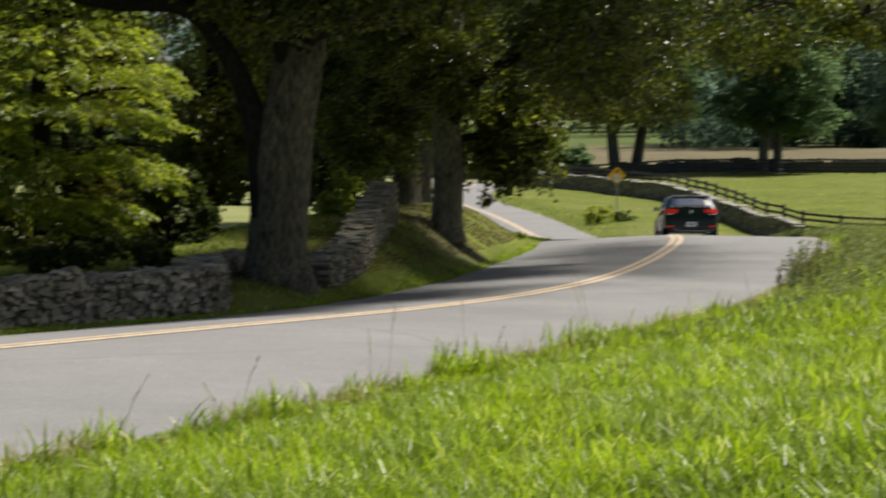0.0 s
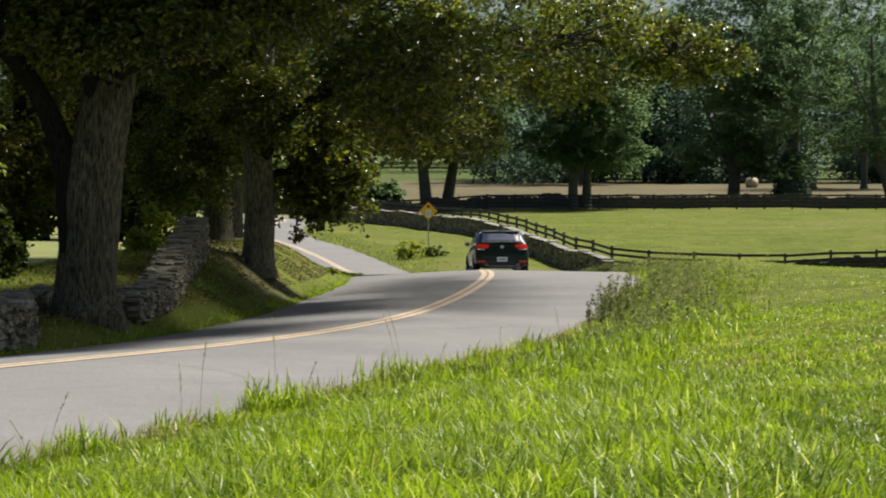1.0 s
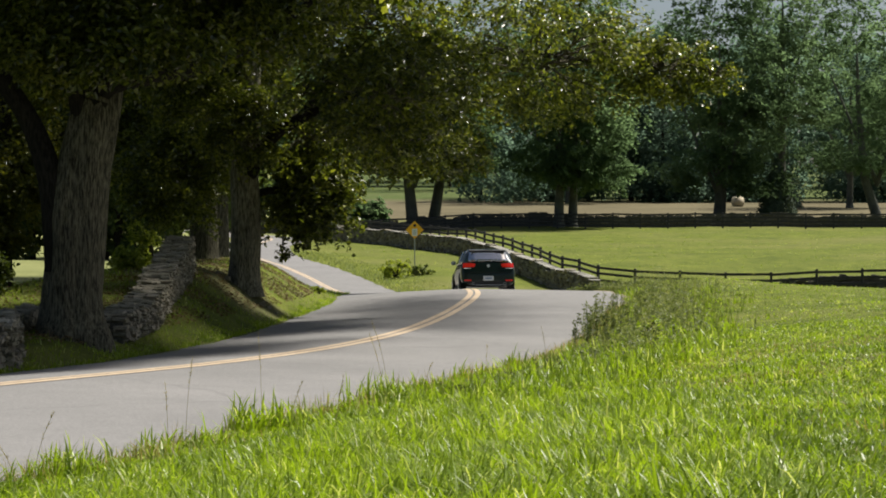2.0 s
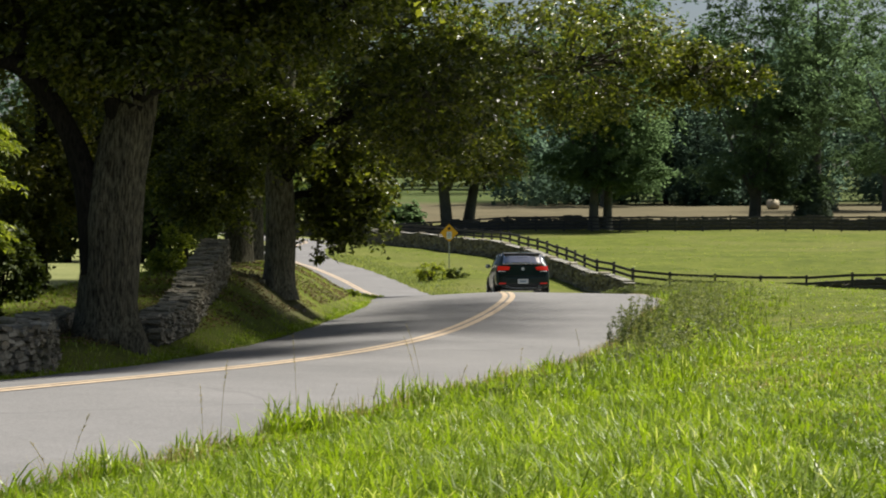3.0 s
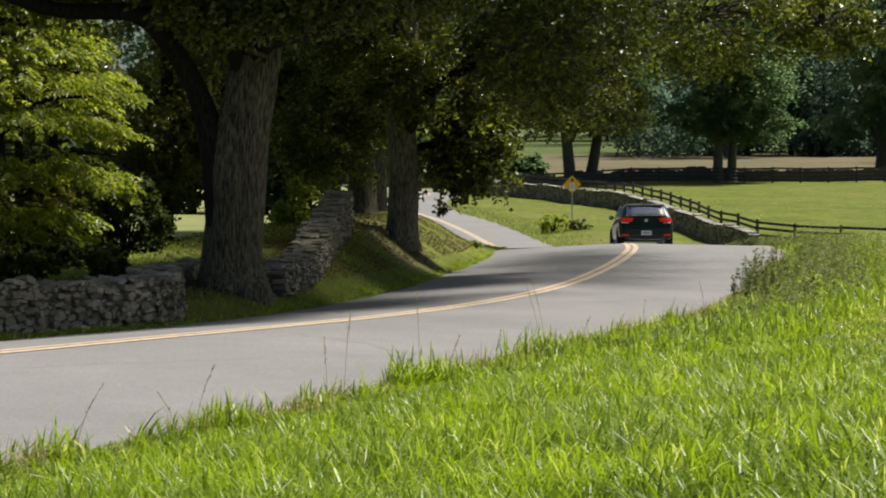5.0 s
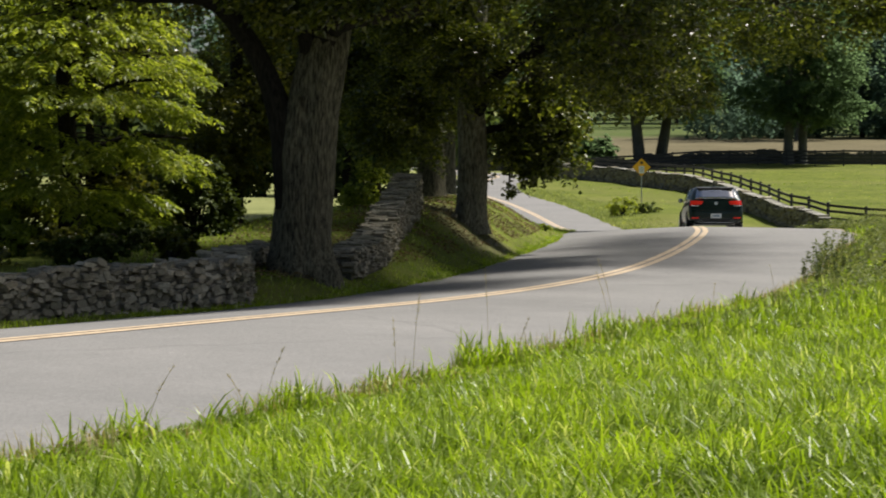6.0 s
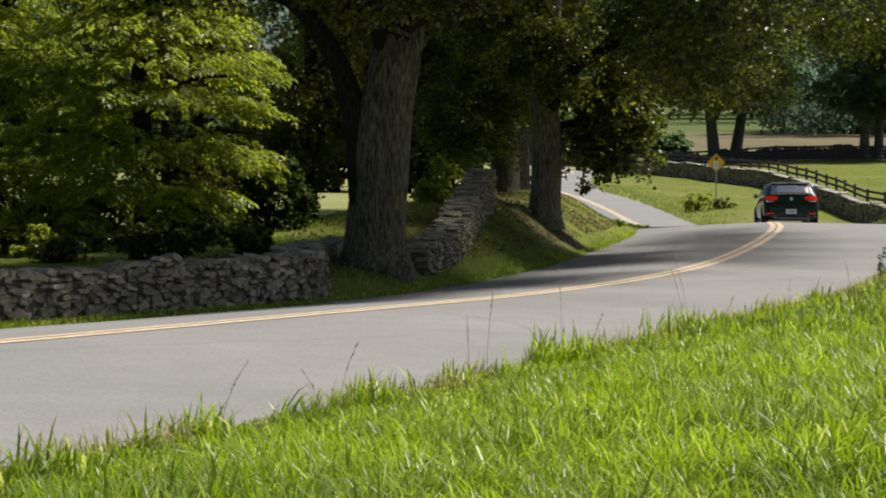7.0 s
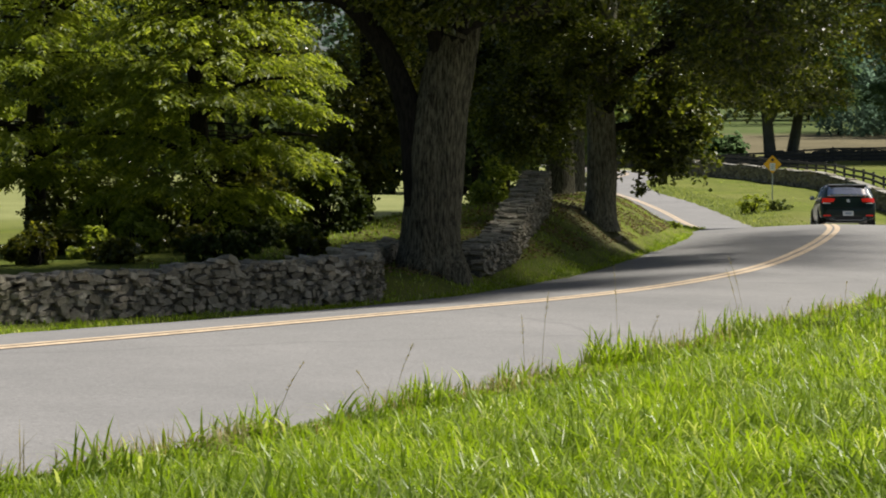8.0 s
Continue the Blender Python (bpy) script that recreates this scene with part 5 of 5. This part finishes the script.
        for x0, x1, x2, x3 in ((0.50, 1.43, 1.43, 0.55), (1.49, 2.75, 2.42, 1.49)):
            c = [(x0, s * 0.855, 0.955), (x1, s * 0.85, 0.945), (x2, s * 0.675, 1.37), (x3, s * 0.68, 1.375)]
            part("side_window", patch(c if s < 0 else c[::-1], 0.012, 4), M_GLASS, car, smooth=True)
        for x in (1.18, 2.18):
            part("door_handle", boxed(x - 0.10, x + 0.10, s * 0.885 - 0.02, s * 0.885 + 0.02, 0.80, 0.835, bevel=0.008), M_PAINT, car)
        mir = part("wing_mirror", boxed(2.55, 2.72, *sorted((s * 0.86, s * 1.02)), 0.97, 1.11, bevel=0.035), M_PAINT, car, "dark wing mirror")
        part("mirror_glass", boxed(2.541, 2.549, *sorted((s * 0.895, s * 1.0)), 0.99, 1.09), M_GLASS, mir)
        # tail lamp: a wedge on the corner, split by the hatch
        q = [(0.085, s * 0.835, 0.815), (0.05, s * 0.46, 0.845), (0.075, s * 0.42, 0.945), (0.14, s * 0.825, 0.965)]
        part("tail_light", patch(q if s > 0 else q[::-1], 0.028, 4), M_RED, car, "red tail light")
        # white strip for the sun's reflection at the rear corner, no lamp
        part("white_glint_strip", boxed(0.02, 0.075, *sorted((s * 0.56, s * 0.80)), 0.792, 0.812, bevel=0.006), M_PLATE, car, "thin white strip under the tail light, sun glint put in as colour")
        part("rear_reflector", boxed(-0.006, 0.05, *sorted((s * 0.56, s * 0.79)), 0.385, 0.43, bevel=0.006), M_RED, car)
        ex = part("exhaust_tip", cylinder("x", 0.05, 0.16, (0.01, s * 0.52, 0.30), 18), M_CHROME, car, "round chrome exhaust tip")
        part("exhaust_bore", cylinder("x", 0.041, 0.01, (-0.073, s * 0.52, 0.30), 18), M_TRIM, ex)
        part("sill_trim", boxed(0.95, 3.05, *sorted((s * 0.85, s * 0.90)), 0.17, 0.22, bevel=0.012), M_TRIM, car)
        part("headlight", patch([(4.10, s * 0.66, 0.62), (4.20, s * 0.42, 0.60), (4.17, s * 0.42, 0.70), (4.05, s * 0.66, 0.74)][::s], 0.015, 3), M_GLASS, car)
        for x in (0.77, 3.40):
            # flat disc on the flank; the opening's shade is its black colour
            part("wheel_arch", cylinder("y", 0.365, 0.02, (x, s * 0.891, 0.33), 28), M_TRIM, car, "flat dark disc for the shaded wheel opening")
            w = part("wheel", cylinder("y", 0.318, 0.21, (x, s * 0.80, 0.318), 28), M_RUBBER, car, "alloy wheel with low tyre")
            part("rim", cylinder("y", 0.225, 0.012, (x, s * 0.911, 0.318), 24), M_TRIM, w)
            for k in range(5):
                bm = boxed(-0.032, 0.032, -0.008, 0.008, 0.03, 0.222, bevel=0.006)
                bmesh.ops.transform(bm, matrix=pose(x, s * 0.924, 0.318) @ Matrix.Rotation(k * 2 * math.pi / 5, 4, "Y"), verts=bm.verts)
                part("spoke", bm, M_ALLOY, w)
    bm = boxed(0.27, 0.66, -0.615, 0.615, 1.40, 1.43, bevel=0.012)
    for v in bm.verts:  # thin trailing edge, rising into the roof and drawn in at the corners
        v.co.z += 0.09 * (v.co.x - 0.36) - 0.045 * v.co.y ** 2
        v.co.x += 0.10 * v.co.y ** 2
    part("roof_spoiler", bm, M_TRIM, car, "gloss black roof spoiler")
    part("high_brake_light", boxed(0.250, 0.259, -0.16, 0.16, 1.405, 1.42), M_TRIM, car)
    part("rear_diffuser", boxed(-0.012, 0.12, -0.70, 0.70, 0.235, 0.375, bevel=0.03), M_TRIM, car, "black lower bumper with silver lip")
    part("diffuser_lip", boxed(-0.028, -0.008, -0.44, 0.44, 0.245, 0.262, bevel=0.004), M_CHROME, car)
    part("hatch_seam", boxed(-0.004, 0.03, -0.70, 0.70, 0.655, 0.665), M_TRIM, car)
    plate = part("number_plate", boxed(-0.020, -0.010, -0.17, 0.17, 0.40, 0.55, bevel=0.003), M_PLATE, car, "white number plate")
    part("plate_bar", boxed(-0.026, -0.021, -0.11, 0.11, 0.445, 0.505), M_PLATEBAR, plate)
    part("badge", cylinder("x", 0.055, 0.02, (0.028, 0, 0.885), 22), M_CHROME, car, "round chrome badge")
    part("rear_wiper", boxed(0.125, 0.16, -0.30, 0.05, 1.045, 1.068, bevel=0.006), M_TRIM, car)
    part("roof_aerial", cylinder("z", 0.03, 0.10, (0.75, 0, 1.49), 10, 0.005), M_TRIM, car)
    return car


def park(x, y, heading):
    d = Vector((math.sin(radians(heading)), math.cos(radians(heading)), 0))
    zf = [float(road_top(*beside(x + d.x * s, y + d.y * s))[0]) for s in (0.77, 3.40)]
    slope = math.degrees(math.atan2(zf[1] - zf[0], 2.63))
    return hatchback(pose(x, y, zf[0] - (zf[1] - zf[0]) * 0.77 / 2.63 + 0.004, 0, -slope, 90 - heading))


park(3.63, 70.5, -2.5)


# ---- weeds and stalks at the near edge ----
def tall_weed(x, y, tall, seed):
    rs = np.random.RandomState(seed)
    root = thing("tall_weed", Matrix.Translation((x, y, z_at(x, y) - 0.02)), "tall spindly weed with small leaves in the verge", "weed", "weeds at the road's edge")
    stems, cs, ups = [], [], []
    for k in range(rs.randint(2, 4)):
        b, l = rs.uniform(0, 6.28), rs.uniform(0.05, 0.22)
        t = np.linspace(0, 1, 8)
        h = tall * rs.uniform(0.7, 1.05)
        P = np.stack([np.cos(b) * l * h * t**1.5, np.sin(b) * l * h * t**1.5, h * t], 1)
        stems.append(tube(P, 0.006 * (1 - 0.7 * t), 5))
        m = 20
        s = rs.uniform(0.12, 1, m)
        c = np.stack([np.interp(s, t, P[:, i]) for i in range(3)], 1) + rs.normal(0, 0.045, (m, 3)) * (1.25 - s)[:, None]
        cs.append(c)
    V, F = joined(stems)
    part("branchwork", mesh_np("branchwork", V, F, M_WEED, True), M_WEED, root)
    c = np.concatenate(cs)
    v, f = leaves(c, np.tile([[0, 0, 0.6]], (len(c), 1)), 0.075, 0.024, rs, 0.3)
    part("leaves", mesh_np("leaves", v, f, M_RANK), M_RANK, root)


rw = random.Random(9)
for k in range(40):
    y = rw.uniform(30.5, 35.5) if k < 22 else rw.uniform(35.5, 48)
    row = int(np.argmin(abs(ROAD[:, 1] - y)))
    o = ROAD[row, 5] + rw.uniform(0.12, 1.0 if k < 22 else 1.5)
    tall_weed(float(ROAD[row, 0] + RN[row, 0] * o), float(ROAD[row, 1] + RN[row, 1] * o), rw.uniform(0.5, 0.88) * (1.0 if k < 22 else 0.75), 300 + k)


def build_verge_weeds():
    """Rank grey-green weeds between the road and the meadow, round the bend."""
    rs = np.random.RandomState(91)
    n = 4600
    r = rs.choice(np.where((ROAD[:, 1] > 21) & (ROAD[:, 1] < 65))[0], n)
    y0 = ROAD[r, 1]
    wide = np.interp(y0, [21, 25, 32, 44, 54, 64], [0.4, 0.6, 1.1, 1.35, 1.2, 0.7])
    far = np.abs(rs.normal(0, 1, n)) * wide * 0.68
    o = ROAD[r, 5] + 0.3 + far
    c = ROAD[r, :2] + RN[r] * o[:, None] + RD[r] * rs.uniform(-0.3, 0.3, n)[:, None]
    ok = patchy(c[:, 0], c[:, 1], 1.3, 5) > 0.22
    c, far = c[ok], far[ok]
    n = len(c)
    tall = np.interp(c[:, 1], [21, 25, 32, 44, 56, 64], [0.16, 0.26, 0.4, 0.5, 0.48, 0.42]) * (0.35 + 0.65 * ease(far / 1.1)) * rs.uniform(0.5, 1.2, n)
    bits = [blades(c[:, 0], c[:, 1], tall, 0.011, 0.5, 92)]
    k = np.repeat(np.arange(n), 5)
    t = rs.uniform(0.25, 1.0, len(k))
    q = np.column_stack([c[k] + rs.normal(0, 0.035, (len(k), 2)), height(c[k, 0], c[k, 1]) + tall[k] * t])
    bits.append(leaves(q, np.tile([[0, 0, 0.7]], (len(q), 1)), 0.075, 0.024, rs, 0.3))
    V, F = joined(bits)
    tagged(new("verge_weeds", mesh_np("verge_weeds", V, F, M_RANK)), "rank grey-green weeds round the bend of the road", "weeds", kind="stuff")
    x, y = scatter(40000, 96, 150, lambda y: (-0.06 * y, 0.12 * y), 7)
    ok, dr, dl = off_road(x, y)
    ok &= (dr > 0.0) & (dr < 3.0)
    V, F = blades(x[ok], y[ok], 0.10 + 0.16 * ease((2.5 - dr[ok]) / 2), 0.03, 0.9, 8)
    tagged(new("verge_weeds", mesh_np("verge_weeds", V, F, M_VERGE)), "pale weeds and dry grass in the verge below the stone wall", "weeds", kind="stuff")


build_verge_weeds()
shrub((3.98, 31.4), (0.32, 0.3, 0.22), 16, 12, "bright broad-leaved weed in the meadow verge", 33, M_GRASS, (0.09, 0.05), "broadleaf_weed", "weed")
shrub((4.35, 31.2), (0.26, 0.24, 0.18), 12, 12, "small bright broad-leaved weed in the meadow verge", 34, M_GRASS, (0.085, 0.045), "broadleaf_weed", "weed")
for i, (x, y, h, ln) in enumerate([(-1.28, 14.4, 0.62, 0.12), (-0.62, 15.2, 0.40, 0.3), (-0.3, 15.5, 0.42, 0.25), (-2.3, 12.5, 0.42, 0.3), (-2.2, 16.5, 0.72, 0.3), (-0.85, 19.5, 0.72, 0.28), (0.05, 18.5, 0.62, 0.2), (1.1, 22, 0.4, 0.3), (-2.75, 11.2, 0.42, 0.35), (-4.4, 15.5, 0.5, 0.4), (0.4, 19, 0.35, 0.4), (-2.0, 12.0, 0.3, 0.4), (2.0, 25.5, 0.5, 0.3), (2.3, 26.3, 0.45, 0.4)]):
    r0, o0 = beside(x, y)
    lack = max(0.0, float(ROAD[r0[0], 5] + 0.12 - o0[0]))
    stalk(float(x + RN[r0[0], 0] * lack), float(y + RN[r0[0], 1] * lack), h, ln, 700 + i)


# ---- fences ----
def fence_run(pts, name, label, tall, boards, gap, board_h, post_w, raised=0.0):
    """A board fence along a line of points: posts and boards, each its own part."""
    pts = smooth_line([(*p, 0) for p in pts], 0.25)[:, :2]
    s = np.concatenate([[0], np.cumsum(np.linalg.norm(np.diff(pts, axis=0), axis=1))])
    n = int(s[-1] / gap)
    P = np.stack([np.interp(np.arange(n + 1) * gap, s, pts[:, k]) for k in (0, 1)], 1)
    Z = height(P[:, 0], P[:, 1]) + raised * ease((P[:, 1] - 117.5) / 4)
    root = thing(name, Matrix.Identity(4), label, "fence")
    post = bm_mesh("post", boxed(-post_w / 2, post_w / 2, -post_w / 2, post_w / 2, -0.5, tall + 0.08, bevel=0.012), M_FENCE)
    board = bm_mesh("board", boxed(0, 1, -0.018, 0.018, -board_h / 2, board_h / 2), M_FENCE)
    for i in range(n + 1):
        d = P[min(i + 1, n)] - P[max(i - 1, 0)]
        a = math.degrees(math.atan2(d[1], d[0]))
        ob = new("post", post)
        ob.parent, ob.matrix_basis = root, pose(P[i, 0], P[i, 1], Z[i], 0, 0, a)
        if i == n:
            break
        d = P[i + 1] - P[i]
        L, dz = np.linalg.norm(d), Z[i + 1] - Z[i]
        a = math.degrees(math.atan2(d[1], d[0]))
        slope = math.degrees(math.atan2(dz, L))
        for b in range(boards):
            ob = new("board", board)
            h = tall - board_h / 2 - b * (tall - 0.12 - board_h) / max(1, boards - 1) * 0.92
            ob.parent = root
            ob.matrix_basis = pose(P[i, 0], P[i, 1], Z[i] + h + random.uniform(-0.025, 0.025), random.uniform(-2, 2), -slope + random.uniform(-0.5, 0.5), a) @ pose(0, -post_w / 2 - 0.018, 0) @ Matrix.Diagonal((math.hypot(L, dz) + 0.02, 1, 1, 1))
    return root


# ---- dry stone walls ----
STONES = []


def stone_kinds():
    rs = random.Random(5)
    for k in range(10):
        bm = boxed(-0.5, 0.5, -0.5, 0.5, -0.5, 0.5)
        deep = [e for e in bm.edges if abs(e.verts[0].co.y - e.verts[1].co.y) > 0.5]
        bmesh.ops.bevel(bm, geom=deep, offset=rs.uniform(0.16, 0.26), segments=1, affect="EDGES")
        for v in bm.verts:
            k = 1.0 - 0.12 * rs.random()
            v.co = Vector((v.co.x * k + rs.uniform(-0.07, 0.07), v.co.y + rs.uniform(-0.10, 0.10), v.co.z * k + rs.uniform(-0.07, 0.07)))
        STONES.append(bm_mesh("stone", bm, M_STONE))


stone_kinds()


def stone_wall(pts, tall, thick, name, label, seed, long_stone, high_stone, limit=300, near=None, cope=None, mat=None, two_faced=False, jumble=12, profile=((0, 1.0),)):
    """A dry stone wall along a line: a recessed core, courses of single stones, the rest of them joined in one part."""
    rs = random.Random(seed)
    L = smooth_line([(*p, 0) for p in pts], 0.1)[:, :2]
    s = np.concatenate([[0], np.cumsum(np.linalg.norm(np.diff(L, axis=0), axis=1))])
    Zl = height(L[:, 0], L[:, 1])
    Zl = np.convolve(np.pad(Zl, 6, mode="edge"), np.ones(13) / 13, "valid")
    root = thing(name, Matrix.Identity(4), label, "stone wall")
    at = lambda d: (np.interp(d, s, L[:, 0]), np.interp(d, s, L[:, 1]), np.interp(d, s, Zl))
    stones = []
    top = lambda d: tall * float(np.interp(d, [p[0] for p in profile], [p[1] for p in profile])) * (1 + 0.07 * math.sin(1.1 * d + seed) + 0.05 * math.sin(2.7 * d))
    sides = (-1, 0, 1) if two_faced else (0,)
    z = -0.08
    while z < tall * 1.15:
        h = high_stone * rs.uniform(0.7, 1.4)
        for face in sides:
            d = -rs.uniform(0, long_stone)
            while d < s[-1]:
                w = long_stone * rs.uniform(0.45, 1.6)
                m = d + w / 2
                if (face < 1 or z > 0.5 * top(m)) and z + h * 0.5 < top(m) + rs.uniform(-0.3, 0.3) * high_stone and 0 < m < s[-1]:
                    hh = h * rs.uniform(0.8, 1.25)
                    if rs.random() < 0.12:
                        hh *= 1.5
                    stones.append((m, z + h / 2, w * 1.03, hh, face * thick * 0.33 + rs.uniform(-0.045, 0.045), rs.gauss(0, jumble), rs.randrange(10), rs.uniform(0.85, 1.2) * (0.40 if two_faced else 1.0), face))
                d += w
        z += h * 0.93
    order = sorted(range(len(stones)), key=lambda i: abs(stones[i][0] - near) + 100 * (stones[i][8] > -1 and two_faced)) if near is not None else list(range(len(stones)))
    single = set(order[:limit])
    rest = []
    for i, (m, zz, w, h, o, tilt, kind, tk, face) in enumerate(stones):
        x, y, zg = at(m)
        x2, y2, z2 = at(min(m + 0.1, s[-1]))
        x1, y1, z1 = at(max(m - 0.1, 0))
        a = math.atan2(y2 - y1, x2 - x1)
        slope = math.degrees(math.atan2(z2 - z1, max(0.05, math.hypot(x2 - x1, y2 - y1))))
        M = pose(x, y, zg + zz, rs.gauss(0, 4) if two_faced else 0, -slope * 0.8 + tilt, math.degrees(a) + (rs.gauss(0, 9) if two_faced else 0)) @ Matrix.Translation((0, o, 0)) @ Matrix.Diagonal((w, thick * tk * (1.06 - 0.16 * zz / tall), h, 1))
        if i in single:
            ob = new("stone", STONES[kind])
            ob.parent, ob.matrix_basis = root, M
        else:
            me = STONES[kind]
            co = np.array([M @ v.co for v in me.vertices])
            rest.append((co, [tuple(p.vertices) for p in me.polygons]))
    if rest:
        vs, fs, k = [], [], 0
        for co, f in rest:
            vs.extend(map(tuple, co))
            fs.extend([tuple(i + k for i in p) for p in f])
            k += len(co)
        me = bpy.data.meshes.new("stones")
        me.from_pydata(vs, [], fs)
        me.materials.append(mat or M_STONE)
        tagged(part("stones", me, mat or M_STONE, root), kind="stuff")
    # core of packed rubble, set back behind the faces; its dark tone puts shade into the gaps
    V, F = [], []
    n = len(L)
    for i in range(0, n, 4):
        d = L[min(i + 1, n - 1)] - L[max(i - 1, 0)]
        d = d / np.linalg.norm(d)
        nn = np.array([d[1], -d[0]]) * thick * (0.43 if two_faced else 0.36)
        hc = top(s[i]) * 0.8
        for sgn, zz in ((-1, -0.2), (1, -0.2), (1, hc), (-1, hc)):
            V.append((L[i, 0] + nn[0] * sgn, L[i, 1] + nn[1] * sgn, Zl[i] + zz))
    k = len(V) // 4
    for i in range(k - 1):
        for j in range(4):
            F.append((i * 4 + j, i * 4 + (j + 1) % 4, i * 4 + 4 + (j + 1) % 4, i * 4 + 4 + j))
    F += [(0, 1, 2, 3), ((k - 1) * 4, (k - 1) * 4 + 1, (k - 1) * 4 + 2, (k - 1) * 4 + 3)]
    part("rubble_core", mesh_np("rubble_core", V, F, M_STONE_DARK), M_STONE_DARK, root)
    if cope:
        d, copes = 0.0, []
        while d < s[-1] - 0.3:
            w = rs.uniform(0.5, 1.1)
            x, y, zg = at(d + w / 2)
            x2, y2, z2 = at(min(d + w, s[-1]))
            x1, y1, z1 = at(d)
            M = pose(x, y, zg + tall * 1.02 * float(np.interp(d, [p[0] for p in profile], [p[1] for p in profile])) + cope / 2, 0, -math.degrees(math.atan2(z2 - z1, w)), math.degrees(math.atan2(y2 - y1, x2 - x1))) @ Matrix.Diagonal((w, thick * 1.05, cope, 1))
            copes.append(([tuple(M @ v.co) for v in STONES[rs.randrange(10)].vertices], [tuple(p.vertices) for p in STONES[0].polygons]))
            d += w
        vs, fs, k = [], [], 0
        for co, f in copes:
            vs.extend(co)
            fs.extend([tuple(i + k for i in p) for p in f])
            k += len(co)
        me = bpy.data.meshes.new("coping")
        me.from_pydata(vs, [], fs)
        me.materials.append(M_COPING)
        tagged(part("coping", me, M_COPING, root, "pale flat coping stones"), kind="stuff")
    return root


fence_run([(-6.2, 192), (-2.5, 176.4), (2.3, 162.4), (6.0, 147.4), (9.0, 132.4), (11.1, 121.4), (12.8, 117.6), (15.5, 116.5), (20, 116), (28, 115.5), (42, 114)], "board_fence", "black creosoted board fence curving along the pasture", 1.35, 4, 2.45, 0.14, 0.13, 0.32)
fence_run([(-14, 196), (2, 200), (17, 199.5), (32, 200.5), (50, 200), (72, 197)], "board_fence", "long dark board fence at the far side of the pasture", 1.4, 4, 2.6, 0.16, 0.14)
# dark stone fills the shaded band seen behind the far fence
stone_wall([(-18, 204), (0, 204), (20, 203.5), (40, 204), (62, 202)], 1.15, 0.55, "stone_wall", "low stone wall behind the far board fence, tree shade put into its dark colour", 15, 0.7, 0.2, limit=0, mat=M_STONE_DARK, jumble=3)
stone_wall([(22, 117.4), (30, 116.8), (42, 115.2)], 0.9, 0.55, "stone_wall", "dark stone wall beside the board fence", 16, 0.4, 0.12, limit=0, mat=M_STONE_DARK, jumble=3)
stone_wall([(-7, 192), (-3.3, 176), (1.5, 162), (5.2, 147), (8.2, 132), (10.3, 121), (11.6, 114)], 1.05, 0.55, "stone_wall", "curving dry stone wall with pale coping beside the pasture", 14, 0.42, 0.14, limit=300, near=85, cope=0.045, jumble=3, profile=((0, 1.0), (75, 1.0), (79, 0.85), (83, 0.35)))
stone_wall([(-3.75, 30.3), (-3.62, 31.6), (-3.62, 36), (-3.76, 41.6)], 0.68, 0.44, "stone_wall", "dry stone wall climbing the shaded bank", 13, 0.105, 0.045, limit=300, near=4, two_faced=True, jumble=7, profile=((0, 0.36), (1.5, 0.5), (3.2, 0.58), (5.5, 0.66), (8, 0.8), (10, 1.0), (10.6, 1.08), (12, 1.1)))
stone_wall([(-9.6, 17.4), (-7.55, 21.2), (-5.8, 24.1), (-4.62, 26.2), (-4.82, 27.6), (-5.05, 29.4), (-4.7, 30.8), (-4.1, 31.3)], 0.58, 0.46, "stone_wall", "weathered dry stone wall along the road", 12, 0.125, 0.056, limit=300, near=8, two_faced=True, profile=((0, 0.9), (8, 0.86), (10, 0.98), (10.6, 0.86), (11.6, 0.62), (13.5, 0.42), (16, 0.35)))

# ---- loose stones at the foot of the second oak ----
for k, (x, y, w, h) in enumerate(((-2.32, 43.55, 0.17, 0.11), (-2.2, 43.75, 0.1, 0.07), (-3.02, 43.45, 0.13, 0.09), (-3.22, 43.6, 0.09, 0.07), (-2.05, 43.5, 0.08, 0.05))):
    rock = new("fieldstone", STONES[2 * k])
    rock.matrix_basis = pose(x, y, z_at(x, y) + 0.3 * h, 0, 6 * k - 10, 40 * k) @ Matrix.Diagonal((w, w * 0.8, h, 1))
    tagged(rock, "small pale fieldstone lying at the foot of the oak", "stone", "loose stones at the oak")
